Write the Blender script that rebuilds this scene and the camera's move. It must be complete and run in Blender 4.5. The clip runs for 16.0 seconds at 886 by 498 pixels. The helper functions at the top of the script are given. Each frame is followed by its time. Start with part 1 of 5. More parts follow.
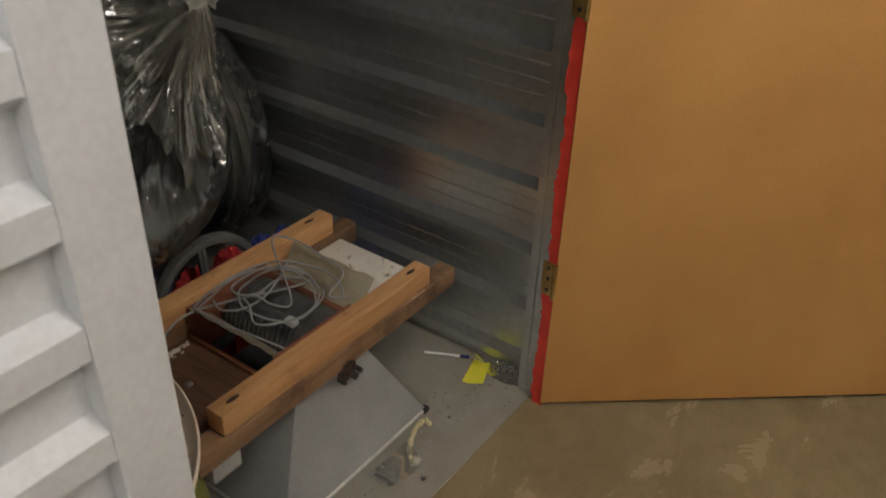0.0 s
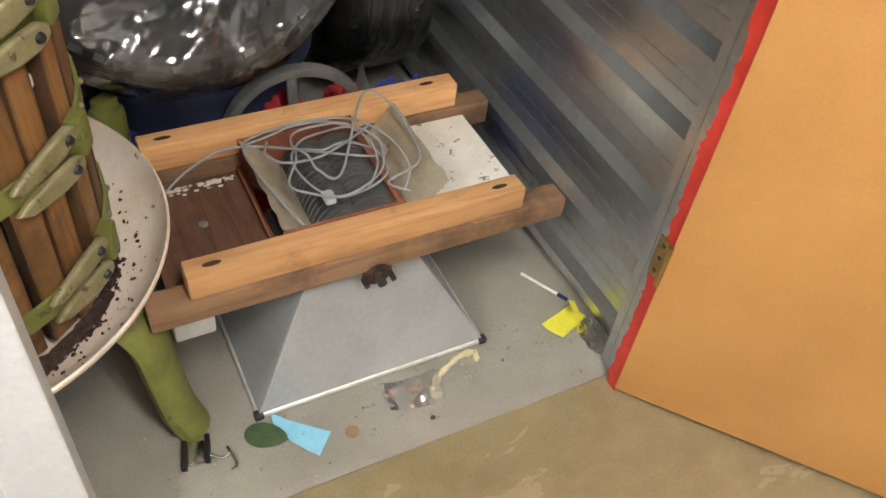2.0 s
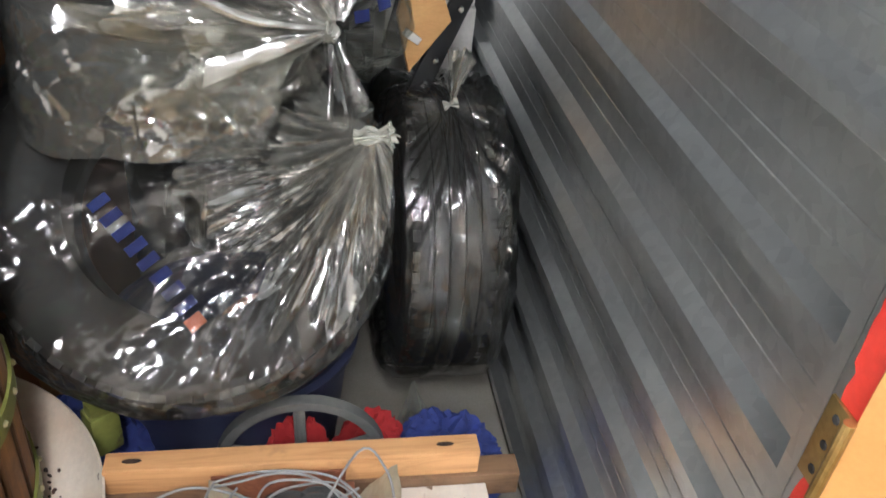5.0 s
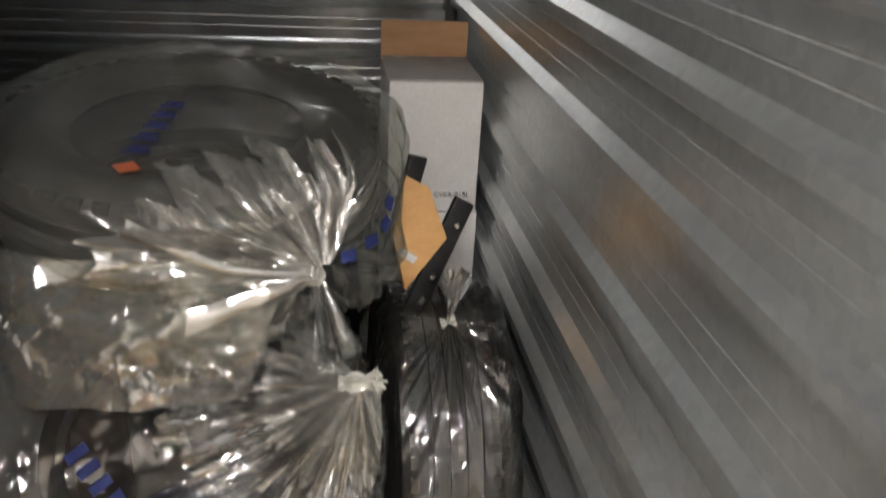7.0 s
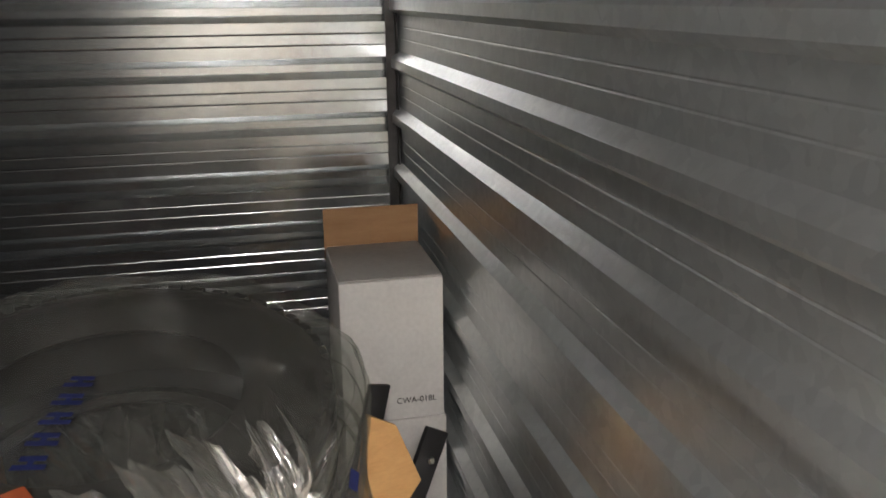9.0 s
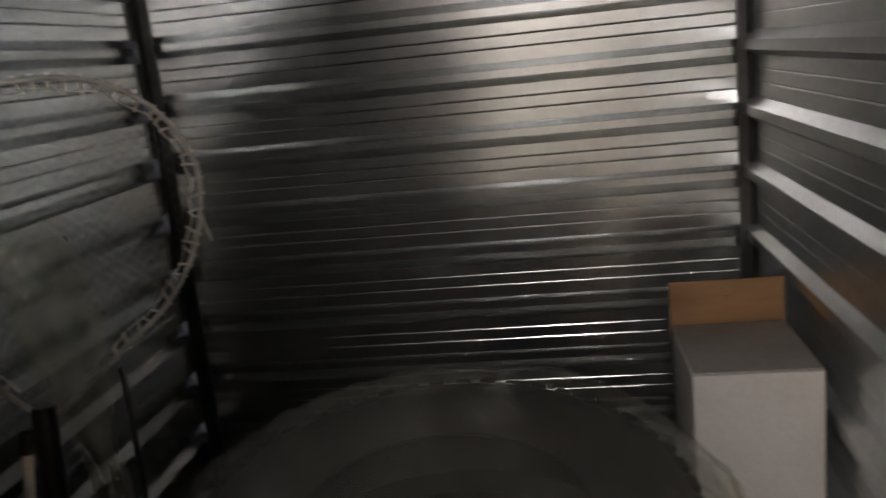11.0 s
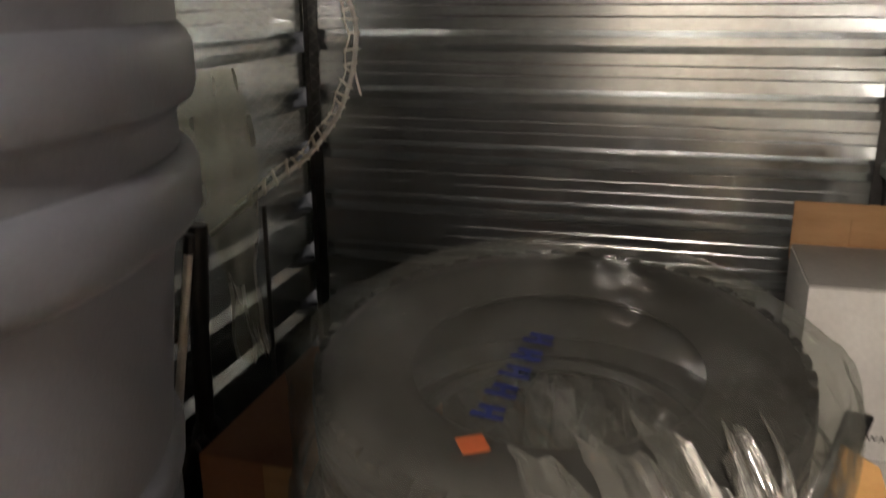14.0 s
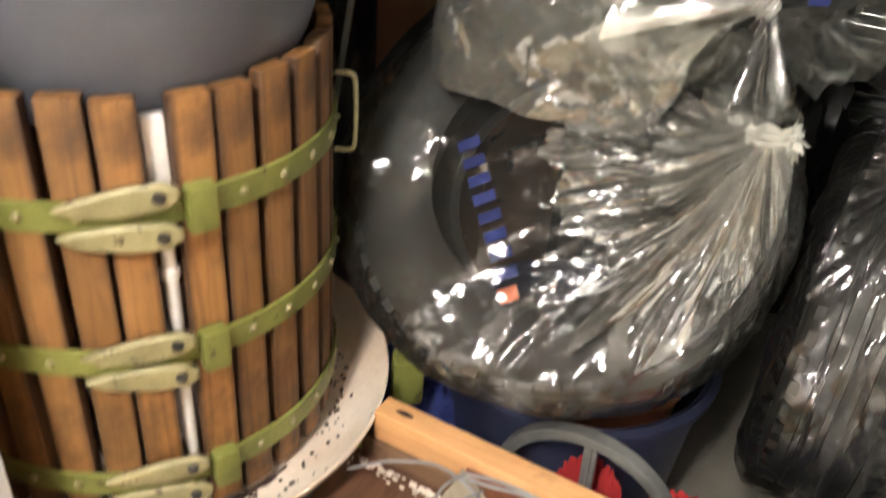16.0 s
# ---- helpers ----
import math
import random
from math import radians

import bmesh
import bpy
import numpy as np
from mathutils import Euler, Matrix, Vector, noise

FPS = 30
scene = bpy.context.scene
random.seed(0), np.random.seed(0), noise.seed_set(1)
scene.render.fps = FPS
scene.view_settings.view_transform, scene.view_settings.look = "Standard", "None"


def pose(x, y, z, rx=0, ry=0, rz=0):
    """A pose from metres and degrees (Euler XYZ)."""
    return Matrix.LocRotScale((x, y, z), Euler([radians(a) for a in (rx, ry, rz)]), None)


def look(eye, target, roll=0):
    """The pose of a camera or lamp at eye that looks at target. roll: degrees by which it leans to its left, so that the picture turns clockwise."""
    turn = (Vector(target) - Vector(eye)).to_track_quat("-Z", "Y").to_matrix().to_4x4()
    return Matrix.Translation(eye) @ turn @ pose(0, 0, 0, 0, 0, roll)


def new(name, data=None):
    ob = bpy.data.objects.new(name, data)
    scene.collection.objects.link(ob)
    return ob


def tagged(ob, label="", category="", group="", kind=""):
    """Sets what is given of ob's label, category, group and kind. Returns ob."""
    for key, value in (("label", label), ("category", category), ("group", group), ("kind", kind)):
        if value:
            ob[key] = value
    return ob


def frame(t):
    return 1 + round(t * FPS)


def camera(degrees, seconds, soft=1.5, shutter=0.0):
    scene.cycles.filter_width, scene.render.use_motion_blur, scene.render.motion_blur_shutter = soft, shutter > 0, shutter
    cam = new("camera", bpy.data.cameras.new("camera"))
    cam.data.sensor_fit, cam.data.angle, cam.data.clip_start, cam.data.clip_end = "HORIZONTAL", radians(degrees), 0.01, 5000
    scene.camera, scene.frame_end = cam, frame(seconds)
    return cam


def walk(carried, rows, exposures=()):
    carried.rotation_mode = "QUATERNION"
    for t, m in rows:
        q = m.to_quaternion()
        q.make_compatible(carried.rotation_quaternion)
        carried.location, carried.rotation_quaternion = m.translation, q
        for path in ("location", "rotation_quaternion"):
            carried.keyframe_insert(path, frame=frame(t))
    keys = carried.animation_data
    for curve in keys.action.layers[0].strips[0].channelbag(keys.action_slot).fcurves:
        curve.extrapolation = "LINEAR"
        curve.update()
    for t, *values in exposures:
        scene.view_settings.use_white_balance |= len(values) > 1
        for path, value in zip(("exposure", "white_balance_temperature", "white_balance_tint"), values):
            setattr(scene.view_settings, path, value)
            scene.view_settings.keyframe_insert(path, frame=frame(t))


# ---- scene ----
cam = camera(55.7, 16.0, shutter=0.4)
PATH = [
    (0, (0.402, 0.551, 1.469), (1.78, 1.518, 0.39), 2.0),
    (0.5, (0.544, 0.526, 1.431), (1.8, 1.484, 0.205), 3.9),
    (1, (0.672, 0.632, 1.406), (1.786, 1.564, 0.03), 3.6),
    (1.5, (0.812, 0.628, 1.402), (1.761, 1.705, 0.009), 4.5),
    (2, (0.964, 0.574, 1.405), (1.704, 1.758, -0.027), 7.9),
    (2.5, (1.055, 0.621, 1.393), (1.721, 1.813, -0.068), 9.5),
    (3, (1.146, 0.741, 1.387), (1.757, 1.955, -0.08), 9.4),
    (3.5, (1.19, 0.816, 1.423), (1.747, 2.122, 0.014), 7.3),
    (4, (1.291, 0.805, 1.465), (1.732, 2.329, 0.247), 6.0),
    (4.2, (1.326, 0.83, 1.491), (1.761, 2.368, 0.289), 7.0),
    (6.3, (1.454, 0.846, 1.582), (1.69, 2.605, 0.661), 2.4),
    (6.5, (1.465, 0.868, 1.6), (1.725, 2.64, 0.71), 2.7),
    (7, (1.461, 0.941, 1.64), (1.758, 2.735, 0.807), 3.3),
    (7.5, (1.457, 1.029, 1.7), (1.799, 2.882, 1.03), 0.9),
    (8, (1.472, 1.127, 1.724), (1.899, 2.963, 1.056), -0.1),
    (8.2, (1.476, 1.159, 1.73), (1.921, 2.995, 1.074), -0.1),
    (10.5, (1.465, 1.372, 1.778), (1.527, 3.315, 1.306), -3.6),
    (11, (1.424, 1.466, 1.781), (1.135, 3.393, 1.33), -5.9),
    (11.5, (1.385, 1.498, 1.794), (0.851, 3.397, 1.46), -5.5),
    (12, (1.37, 1.506, 1.793), (0.754, 3.387, 1.501), -4.2),
    (12.5, (1.36, 1.496, 1.795), (0.676, 3.356, 1.532), -3.4),
    (13, (1.358, 1.489, 1.775), (0.677, 3.333, 1.403), -2.3),
    (13.5, (1.36, 1.459, 1.729), (0.76, 3.302, 1.234), -2.7),
    (14, (1.372, 1.36, 1.682), (0.866, 3.205, 1.1), -0.3),
    (14.5, (1.382, 1.243, 1.62), (0.955, 3.023, 0.815), 0.5),
    (15, (1.4, 1.19, 1.565), (0.974, 2.9, 0.62), 0.9),
    (15.3, (1.46, 1.189, 1.554), (0.921, 2.774, 0.459), 1.8),
    (15.5, (1.584, 1.117, 1.434), (0.821, 2.692, 0.466), 0.4),
    (15.7, (1.576, 1.064, 1.424), (0.851, 2.591, 0.354), 2.1),
    (16, (1.614, 0.99, 1.334), (0.829, 2.488, 0.267), 4.7),
]
EXPOSURES = [(0.0, -0.1, 6000, 12), (0.5, 0.3, 6300, 11), (1.0, 0.88, 6250, 10), (1.5, 1.1, 6150, 10), (2.0, 1.45, 5700, 11), (2.5, 1.55, 5550, 11), (4.0, 1.88, 5180, 12), (6.4, 1.75, 5550, 14), (7.5, 1.9, 5700, 15), (8.2, 1.95, 5700, 14), (10.4, 0.95, 5900, 19), (12.3, 0.8, 5950, 20), (13.0, 1.05, 6150, 17), (13.5, 1.3, 6300, 15), (14.0, 1.8, 6350, 17), (14.5, 2.55, 6250, 16), (16.0, 2.45, 5900, 13)]
walk(cam, [(t, look(eye, target, roll)) for t, eye, target, roll in PATH], EXPOSURES)

# ---- light ----
world = bpy.data.worlds.new("world")
scene.world = world
world.use_nodes = True
world.node_tree.nodes["Background"].inputs["Color"].default_value = (1.0, 0.95, 0.88, 1)
world.node_tree.nodes["Background"].inputs["Strength"].default_value = 0.02


# the corridor's ceiling tubes stand with their housings further down
TUBE_STRENGTH, TUBE_COLOUR = 68.0, (1.0, 0.87, 0.70)


# ---- materials ----
def material(name):
    m = bpy.data.materials.new(name)
    m.use_nodes = True
    nt = m.node_tree
    return m, nt, nt.nodes["Principled BSDF"]


def link(nt, a, b):
    nt.links.new(a, b)


def coords(nt, scale=(1, 1, 1), space="Object"):
    tc = nt.nodes.new("ShaderNodeTexCoord")
    mp = nt.nodes.new("ShaderNodeMapping")
    mp.inputs["Scale"].default_value = scale
    link(nt, tc.outputs[space], mp.inputs["Vector"])
    return mp.outputs["Vector"]


def noise_tex(nt, vec, scale, detail=4.0, rough=0.55, dist=0.0):
    n = nt.nodes.new("ShaderNodeTexNoise")
    n.inputs["Scale"].default_value = scale
    n.inputs["Detail"].default_value = detail
    n.inputs["Roughness"].default_value = rough
    n.inputs["Distortion"].default_value = dist
    link(nt, vec, n.inputs["Vector"])
    return n.outputs["Fac"]


def ramp(nt, fac, stops):
    r = nt.nodes.new("ShaderNodeValToRGB")
    el = r.color_ramp.elements
    while len(el) > 1:
        el.remove(el[-1])
    el[0].position, el[0].color = stops[0][0], (*stops[0][1], 1)
    for p, c in stops[1:]:
        e = el.new(p)
        e.color = (*c, 1)
    link(nt, fac, r.inputs["Fac"])
    return r.outputs["Color"]


def blend(nt, fac, a, b, mode="MIX"):
    m = nt.nodes.new("ShaderNodeMix")
    m.data_type, m.blend_type = "RGBA", mode
    for sock, v in ((m.inputs[0], fac), (m.inputs[6], a), (m.inputs[7], b)):
        if isinstance(v, (int, float)):
            sock.default_value = v
        elif isinstance(v, tuple):
            sock.default_value = (*v, 1)
        else:
            link(nt, v, sock)
    return m.outputs[2]


def value_range(nt, fac, lo, hi):
    m = nt.nodes.new("ShaderNodeMapRange")
    m.inputs["To Min"].default_value, m.inputs["To Max"].default_value = lo, hi
    link(nt, fac, m.inputs["Value"])
    return m.outputs["Result"]


def relief(nt, bsdf, height, strength, distance=0.002):
    b = nt.nodes.new("ShaderNodeBump")
    b.inputs["Strength"].default_value, b.inputs["Distance"].default_value = strength, distance
    link(nt, height, b.inputs["Height"])
    link(nt, b.outputs["Normal"], bsdf.inputs["Normal"])


def two_tone(name, dark, light, scale=8.0, rough=(0.4, 0.6), metal=0.0, stretch=(1, 1, 1), bump=0.12, fine=90.0, grain_mix=0.35, spots=None, spot_scale=30.0, spot_at=0.68, lump=0.002):
    """Colour that wanders between two tones at two scales, with fine relief and, if asked, spots of dirt."""
    m, nt, b = material(name)
    v = coords(nt, stretch)
    a = noise_tex(nt, v, scale, 5, 0.6, 0.3)
    f = noise_tex(nt, v, fine, 3)
    col = ramp(nt, a, [(0.3, dark), (0.7, light)])
    grain = ramp(nt, f, [(0.3, (0.82, 0.82, 0.82)), (0.7, (1.1, 1.1, 1.1))])
    col = blend(nt, grain_mix, col, grain, "MULTIPLY")
    if spots:
        s = noise_tex(nt, coords(nt), spot_scale, 4, 0.65)
        mask = ramp(nt, s, [(spot_at, (0, 0, 0)), (spot_at + 0.05, (1, 1, 1))])
        col = blend(nt, mask, col, spots)
    link(nt, col, b.inputs["Base Color"])
    link(nt, value_range(nt, a, *rough), b.inputs["Roughness"])
    b.inputs["Metallic"].default_value = metal
    relief(nt, b, f, bump, lump)
    return m


def wood(name, dark, light, axis="x", rough=(0.5, 0.75), stain=(0.04, 0.02, 0.012), stain_at=0.66, edge=0.0):
    """Planed softwood with grain along one axis and dark handling stains."""
    m, nt, b = material(name)
    st = {"x": (3, 45, 45), "y": (45, 3, 45), "z": (45, 45, 3)}[axis]
    info = nt.nodes.new("ShaderNodeObjectInfo")
    v = coords(nt, st)
    add = nt.nodes.new("ShaderNodeVectorMath")
    comb = nt.nodes.new("ShaderNodeCombineXYZ")
    mul = nt.nodes.new("ShaderNodeMath")
    mul.operation = "MULTIPLY"
    mul.inputs[1].default_value = 31.0
    link(nt, info.outputs["Random"], mul.inputs[0])
    for k in "XYZ":
        link(nt, mul.outputs[0], comb.inputs[k])
    link(nt, v, add.inputs[0])
    link(nt, comb.outputs[0], add.inputs[1])
    g = noise_tex(nt, add.outputs[0], 1.0, 6, 0.65, 1.2)
    col = ramp(nt, g, [(0.25, dark), (0.55, light), (0.8, tuple(c * 0.8 for c in light))])
    s = noise_tex(nt, coords(nt), 9.0, 4, 0.6)
    mask = ramp(nt, s, [(stain_at - 0.08, (0, 0, 0)), (stain_at + 0.12, (0.8, 0.8, 0.8))])
    col = blend(nt, mask, col, stain)
    if edge:
        # juice soaked into both long edges, with an uneven border
        sp = nt.nodes.new("ShaderNodeSeparateXYZ")
        link(nt, coords(nt), sp.inputs[0])
        ab = nt.nodes.new("ShaderNodeMath")
        ab.operation = "ABSOLUTE"
        link(nt, sp.outputs["Y"], ab.inputs[0])
        wob = nt.nodes.new("ShaderNodeMath")
        wob.operation = "MULTIPLY_ADD"
        wob.inputs[1].default_value = edge * 0.5
        link(nt, noise_tex(nt, add.outputs[0], 0.4, 3, 0.6, 0.5), wob.inputs[0])
        link(nt, ab.outputs[0], wob.inputs[2])
        mr = nt.nodes.new("ShaderNodeMapRange")
        mr.inputs["From Min"].default_value, mr.inputs["From Max"].default_value = edge * 0.92, edge * 1.30
        mr.inputs["To Max"].default_value = 0.85
        link(nt, wob.outputs[0], mr.inputs["Value"])
        col = blend(nt, mr.outputs["Result"], col, stain)
    tone = value_range(nt, info.outputs["Random"], 0.72, 1.15)
    hsv = nt.nodes.new("ShaderNodeHueSaturation")
    link(nt, tone, hsv.inputs["Value"])
    link(nt, col, hsv.inputs["Color"])
    link(nt, hsv.outputs["Color"], b.inputs["Base Color"])
    link(nt, value_range(nt, g, *rough), b.inputs["Roughness"])
    relief(nt, b, g, 0.35, 0.001)
    return m


def galvanised(name, lo, hi, shade, metal):
    """Zinc-coated sheet: spangle, soft scratches along the sheet, greasy smears."""
    m, nt, b = material(name)
    v = coords(nt)
    vor = nt.nodes.new("ShaderNodeTexVoronoi")
    vor.inputs["Scale"].default_value = 60.0
    link(nt, v, vor.inputs["Vector"])
    smear = noise_tex(nt, v, 2.6, 4, 0.6)
    scratch = noise_tex(nt, coords(nt, (2, 2, 160)), 1.0, 3)
    sp = ramp(nt, vor.outputs["Color"], [(0.0, (0.62 * shade, 0.655 * shade, 0.67 * shade)), (1.0, (0.74 * shade, 0.775 * shade, 0.785 * shade))])
    col = blend(nt, ramp(nt, smear, [(0.4, (0, 0, 0)), (0.75, (0.3, 0.3, 0.3))]), sp, (0.52 * shade, 0.54 * shade, 0.53 * shade))
    link(nt, col, b.inputs["Base Color"])
    b.inputs["Metallic"].default_value = metal
    link(nt, value_range(nt, smear, lo, hi), b.inputs["Roughness"])
    relief(nt, b, scratch, 0.07, 0.0006)
    return m


def clear_film(name, gloss=0.10, tint=(0.94, 0.95, 0.93), rough=0.05, haze=0.02, crumple=0.55, pleat=0.35, size=15.0, sheen=1.0):
    """Thin clear polythene: see-through, creased into small flat facets, pleats running out from the knot, a little milky."""
    m, nt, b = material(name)
    nt.nodes.remove(b)
    out = nt.nodes["Material Output"]
    tr = nt.nodes.new("ShaderNodeBsdfTransparent")
    tr.inputs["Color"].default_value = (*tint, 1)
    gl = nt.nodes.new("ShaderNodeBsdfGlossy")
    gl.inputs["Roughness"].default_value = rough
    df = nt.nodes.new("ShaderNodeBsdfDiffuse")
    df.inputs["Color"].default_value = (0.75, 0.76, 0.70, 1)
    fr = nt.nodes.new("ShaderNodeFresnel")
    fr.inputs["IOR"].default_value = 1.5

    def vmath(op, a, c, scale=None):
        n = nt.nodes.new("ShaderNodeVectorMath")
        n.operation = op
        for sock, v in ((n.inputs[0], a), (n.inputs[1], c)):
            if isinstance(v, tuple):
                sock.default_value = v
            elif v is not None:
                link(nt, v, sock)
        if scale is not None:
            if isinstance(scale, float):
                n.inputs["Scale"].default_value = scale
            else:
                link(nt, scale, n.inputs["Scale"])
        return n.outputs[0]

    def facet_tilt(vec, scale):
        """One random tilt for every cell, so that each cell mirrors as a flat piece."""
        vo = nt.nodes.new("ShaderNodeTexVoronoi")
        vo.inputs["Scale"].default_value = scale
        link(nt, vec, vo.inputs["Vector"])
        return vmath("SUBTRACT", vo.outputs["Color"], (0.5, 0.5, 0.5))

    v = coords(nt)
    soft = noise_tex(nt, v, 9.0, 2, 0.5, 1.0)
    bump = nt.nodes.new("ShaderNodeBump")
    bump.inputs["Strength"].default_value, bump.inputs["Distance"].default_value = 0.5, 0.008
    link(nt, soft, bump.inputs["Height"])
    warp = nt.nodes.new("ShaderNodeTexNoise")
    warp.inputs["Scale"].default_value, warp.inputs["Detail"].default_value = 7.0, 2.0
    link(nt, v, warp.inputs["Vector"])
    bent = vmath("ADD", v, vmath("SCALE", vmath("SUBTRACT", warp.outputs["Color"], (0.5, 0.5, 0.5)), None, 0.16))
    at = nt.nodes.new("ShaderNodeAttribute")
    at.attribute_name = "fold"
    rays = vmath("ADD", vmath("MULTIPLY", at.outputs["Vector"], (7.0, 7.0, 2.4)), vmath("SCALE", vmath("SUBTRACT", warp.outputs["Color"], (0.5, 0.5, 0.5)), None, 1.1))
    zone = ramp(nt, noise_tex(nt, v, 5.0, 2, 0.5), [(0.34, (0.4, 0.4, 0.4)), (0.56, (1, 1, 1))])
    zone_v = nt.nodes.new("ShaderNodeMath")
    zone_v.operation = "MULTIPLY"
    zone_v.inputs[1].default_value = crumple
    link(nt, zone, zone_v.inputs[0])
    n = vmath("ADD", bump.outputs["Normal"], vmath("SCALE", facet_tilt(vmath("MULTIPLY", bent, (1.3, 0.36, 0.9)), size), None, zone_v.outputs[0]))
    n = vmath("ADD", n, vmath("SCALE", facet_tilt(vmath("MULTIPLY", bent, (0.45, 1.1, 0.9)), size * 2.2), None, crumple * 0.35))
    n = vmath("ADD", n, vmath("SCALE", facet_tilt(rays, 1.0), None, pleat))
    n = vmath("NORMALIZE", n, None)
    link(nt, n, gl.inputs["Normal"])
    link(nt, n, fr.inputs["Normal"])
    add = nt.nodes.new("ShaderNodeMath")
    add.operation, add.use_clamp = "MULTIPLY_ADD", True
    add.inputs[1].default_value, add.inputs[2].default_value = sheen, gloss - 0.04 * sheen
    link(nt, fr.outputs["Fac"], add.inputs[0])
    m1 = nt.nodes.new("ShaderNodeMixShader")
    link(nt, add.outputs[0], m1.inputs[0])
    link(nt, tr.outputs[0], m1.inputs[1])
    link(nt, gl.outputs[0], m1.inputs[2])
    m2 = nt.nodes.new("ShaderNodeMixShader")
    m2.inputs[0].default_value = haze
    link(nt, m1.outputs[0], m2.inputs[1])
    link(nt, df.outputs[0], m2.inputs[2])
    link(nt, m2.outputs[0], out.inputs["Surface"])
    return m


def concrete(name, dark, light, rough, drag=0.0):
    """Trowelled slab: broad clouds, fine sand, small dark stains and, where it is walked on, long scuffs."""
    m, nt, b = material(name)
    v = coords(nt)
    big = noise_tex(nt, v, 1.7, 5, 0.55, 0.6)
    mid = noise_tex(nt, v, 13.0, 5, 0.6)
    fine = noise_tex(nt, v, 190.0, 3)
    col = ramp(nt, big, [(0.15, dark), (0.85, light)])
    col = blend(nt, 1.0, col, ramp(nt, mid, [(0.2, (0.84, 0.83, 0.80)), (0.8, (1.08, 1.08, 1.08))]), "MULTIPLY")
    col = blend(nt, 1.0, col, ramp(nt, fine, [(0.3, (0.88, 0.88, 0.88)), (0.7, (1.06, 1.06, 1.06))]), "MULTIPLY")
    st = noise_tex(nt, v, 7.3, 5, 0.7)
    col = blend(nt, ramp(nt, st, [(0.60, (0, 0, 0)), (0.78, (0.45, 0.45, 0.45))]), col, tuple(c * 0.5 for c in dark))
    gloss = mid
    if drag:
        turn = nt.nodes.new("ShaderNodeMapping")
        turn.inputs["Rotation"].default_value = (0, 0, radians(-38))
        turn.inputs["Scale"].default_value = (3.2, 7.0, 1.0)
        link(nt, v, turn.inputs["Vector"])
        scuff = noise_tex(nt, turn.outputs["Vector"], 1.0, 5, 0.65, 0.5)
        col = blend(nt, ramp(nt, scuff, [(0.50, (0, 0, 0)), (0.80, (drag, drag, drag))]), col, tuple(min(1.0, c * 1.5) for c in light))
        gloss = scuff
    link(nt, col, b.inputs["Base Color"])
    link(nt, value_range(nt, gloss, *rough), b.inputs["Roughness"])
    relief(nt, b, mid, 0.14, 0.002)
    return m


GALV = galvanised("galvanised_steel", 0.17, 0.27, 0.86, 0.94)
GALV_MID = galvanised("dull_galvanised_steel", 0.15, 0.26, 0.86, 0.94)
GALV_DULL = galvanised("weathered_galvanised_steel", 0.25, 0.38, 0.93, 0.88)
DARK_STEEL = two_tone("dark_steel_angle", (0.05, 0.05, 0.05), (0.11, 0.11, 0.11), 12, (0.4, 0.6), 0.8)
WHITE_STEEL = two_tone("white_painted_steel", (0.60, 0.63, 0.68), (0.72, 0.75, 0.79), 3.0, (0.32, 0.5), 0.0, bump=0.08, spots=(0.25, 0.23, 0.2), spot_scale=14, spot_at=0.76)
CONCRETE_IN = concrete("unit_concrete", (0.21, 0.197, 0.170), (0.345, 0.327, 0.288), (0.35, 0.6))
CONCRETE_OUT = concrete("corridor_concrete", (0.175, 0.137, 0.072), (0.300, 0.240, 0.138), (0.10, 0.38), 0.24)
PLASTER = two_tone("corridor_paint", (0.55, 0.53, 0.48), (0.66, 0.64, 0.59), 2.0, (0.6, 0.8))
# the unseen ceiling's tone is set dark to cut bounced light
CEILING_DARKENED = two_tone("darkened_ceiling", (0.13, 0.125, 0.115), (0.18, 0.175, 0.16), 2.0, (0.7, 0.85))
HARDBOARD = two_tone("hardboard", (0.40, 0.20, 0.055), (0.50, 0.265, 0.08), 2.2, (0.42, 0.62), 0.0, bump=0.08, fine=160, spots=(0.22, 0.10, 0.03), spot_scale=11, spot_at=0.77)
RED_PAINT = two_tone("red_paint", (0.45, 0.025, 0.015), (0.62, 0.05, 0.03), 20, (0.4, 0.6), bump=0.4, spots=(0.55, 0.38, 0.05), spot_scale=22, spot_at=0.70)
BRASS = two_tone("tarnished_brass", (0.30, 0.20, 0.06), (0.62, 0.46, 0.18), 25, (0.25, 0.5), 0.9)
PINE_X = wood("pine_rail", (0.40, 0.19, 0.065), (0.62, 0.35, 0.15), "x", stain=(0.18, 0.08, 0.03), stain_at=0.70)
PINE_DARK = wood("aged_pine_rail", (0.11, 0.062, 0.032), (0.23, 0.135, 0.072), "x", stain_at=0.56)
BOARD_DARK = wood("juice_stained_board", (0.034, 0.017, 0.011), (0.135, 0.068, 0.040), "y", (0.3, 0.55))
BOARD_RED = wood("red_brown_board", (0.13, 0.04, 0.02), (0.24, 0.09, 0.045), "y", (0.4, 0.6))
SLAT = wood("press_slat_wood", (0.105, 0.047, 0.013), (0.255, 0.124, 0.036), "z", stain=(0.03, 0.014, 0.008), stain_at=0.57, edge=0.0238)
WHITE_BOARD = two_tone("chipped_white_paint", (0.66, 0.62, 0.55), (0.80, 0.77, 0.70), 9, (0.5, 0.7), bump=0.4, spots=(0.22, 0.15, 0.10), spot_scale=42, spot_at=0.61)
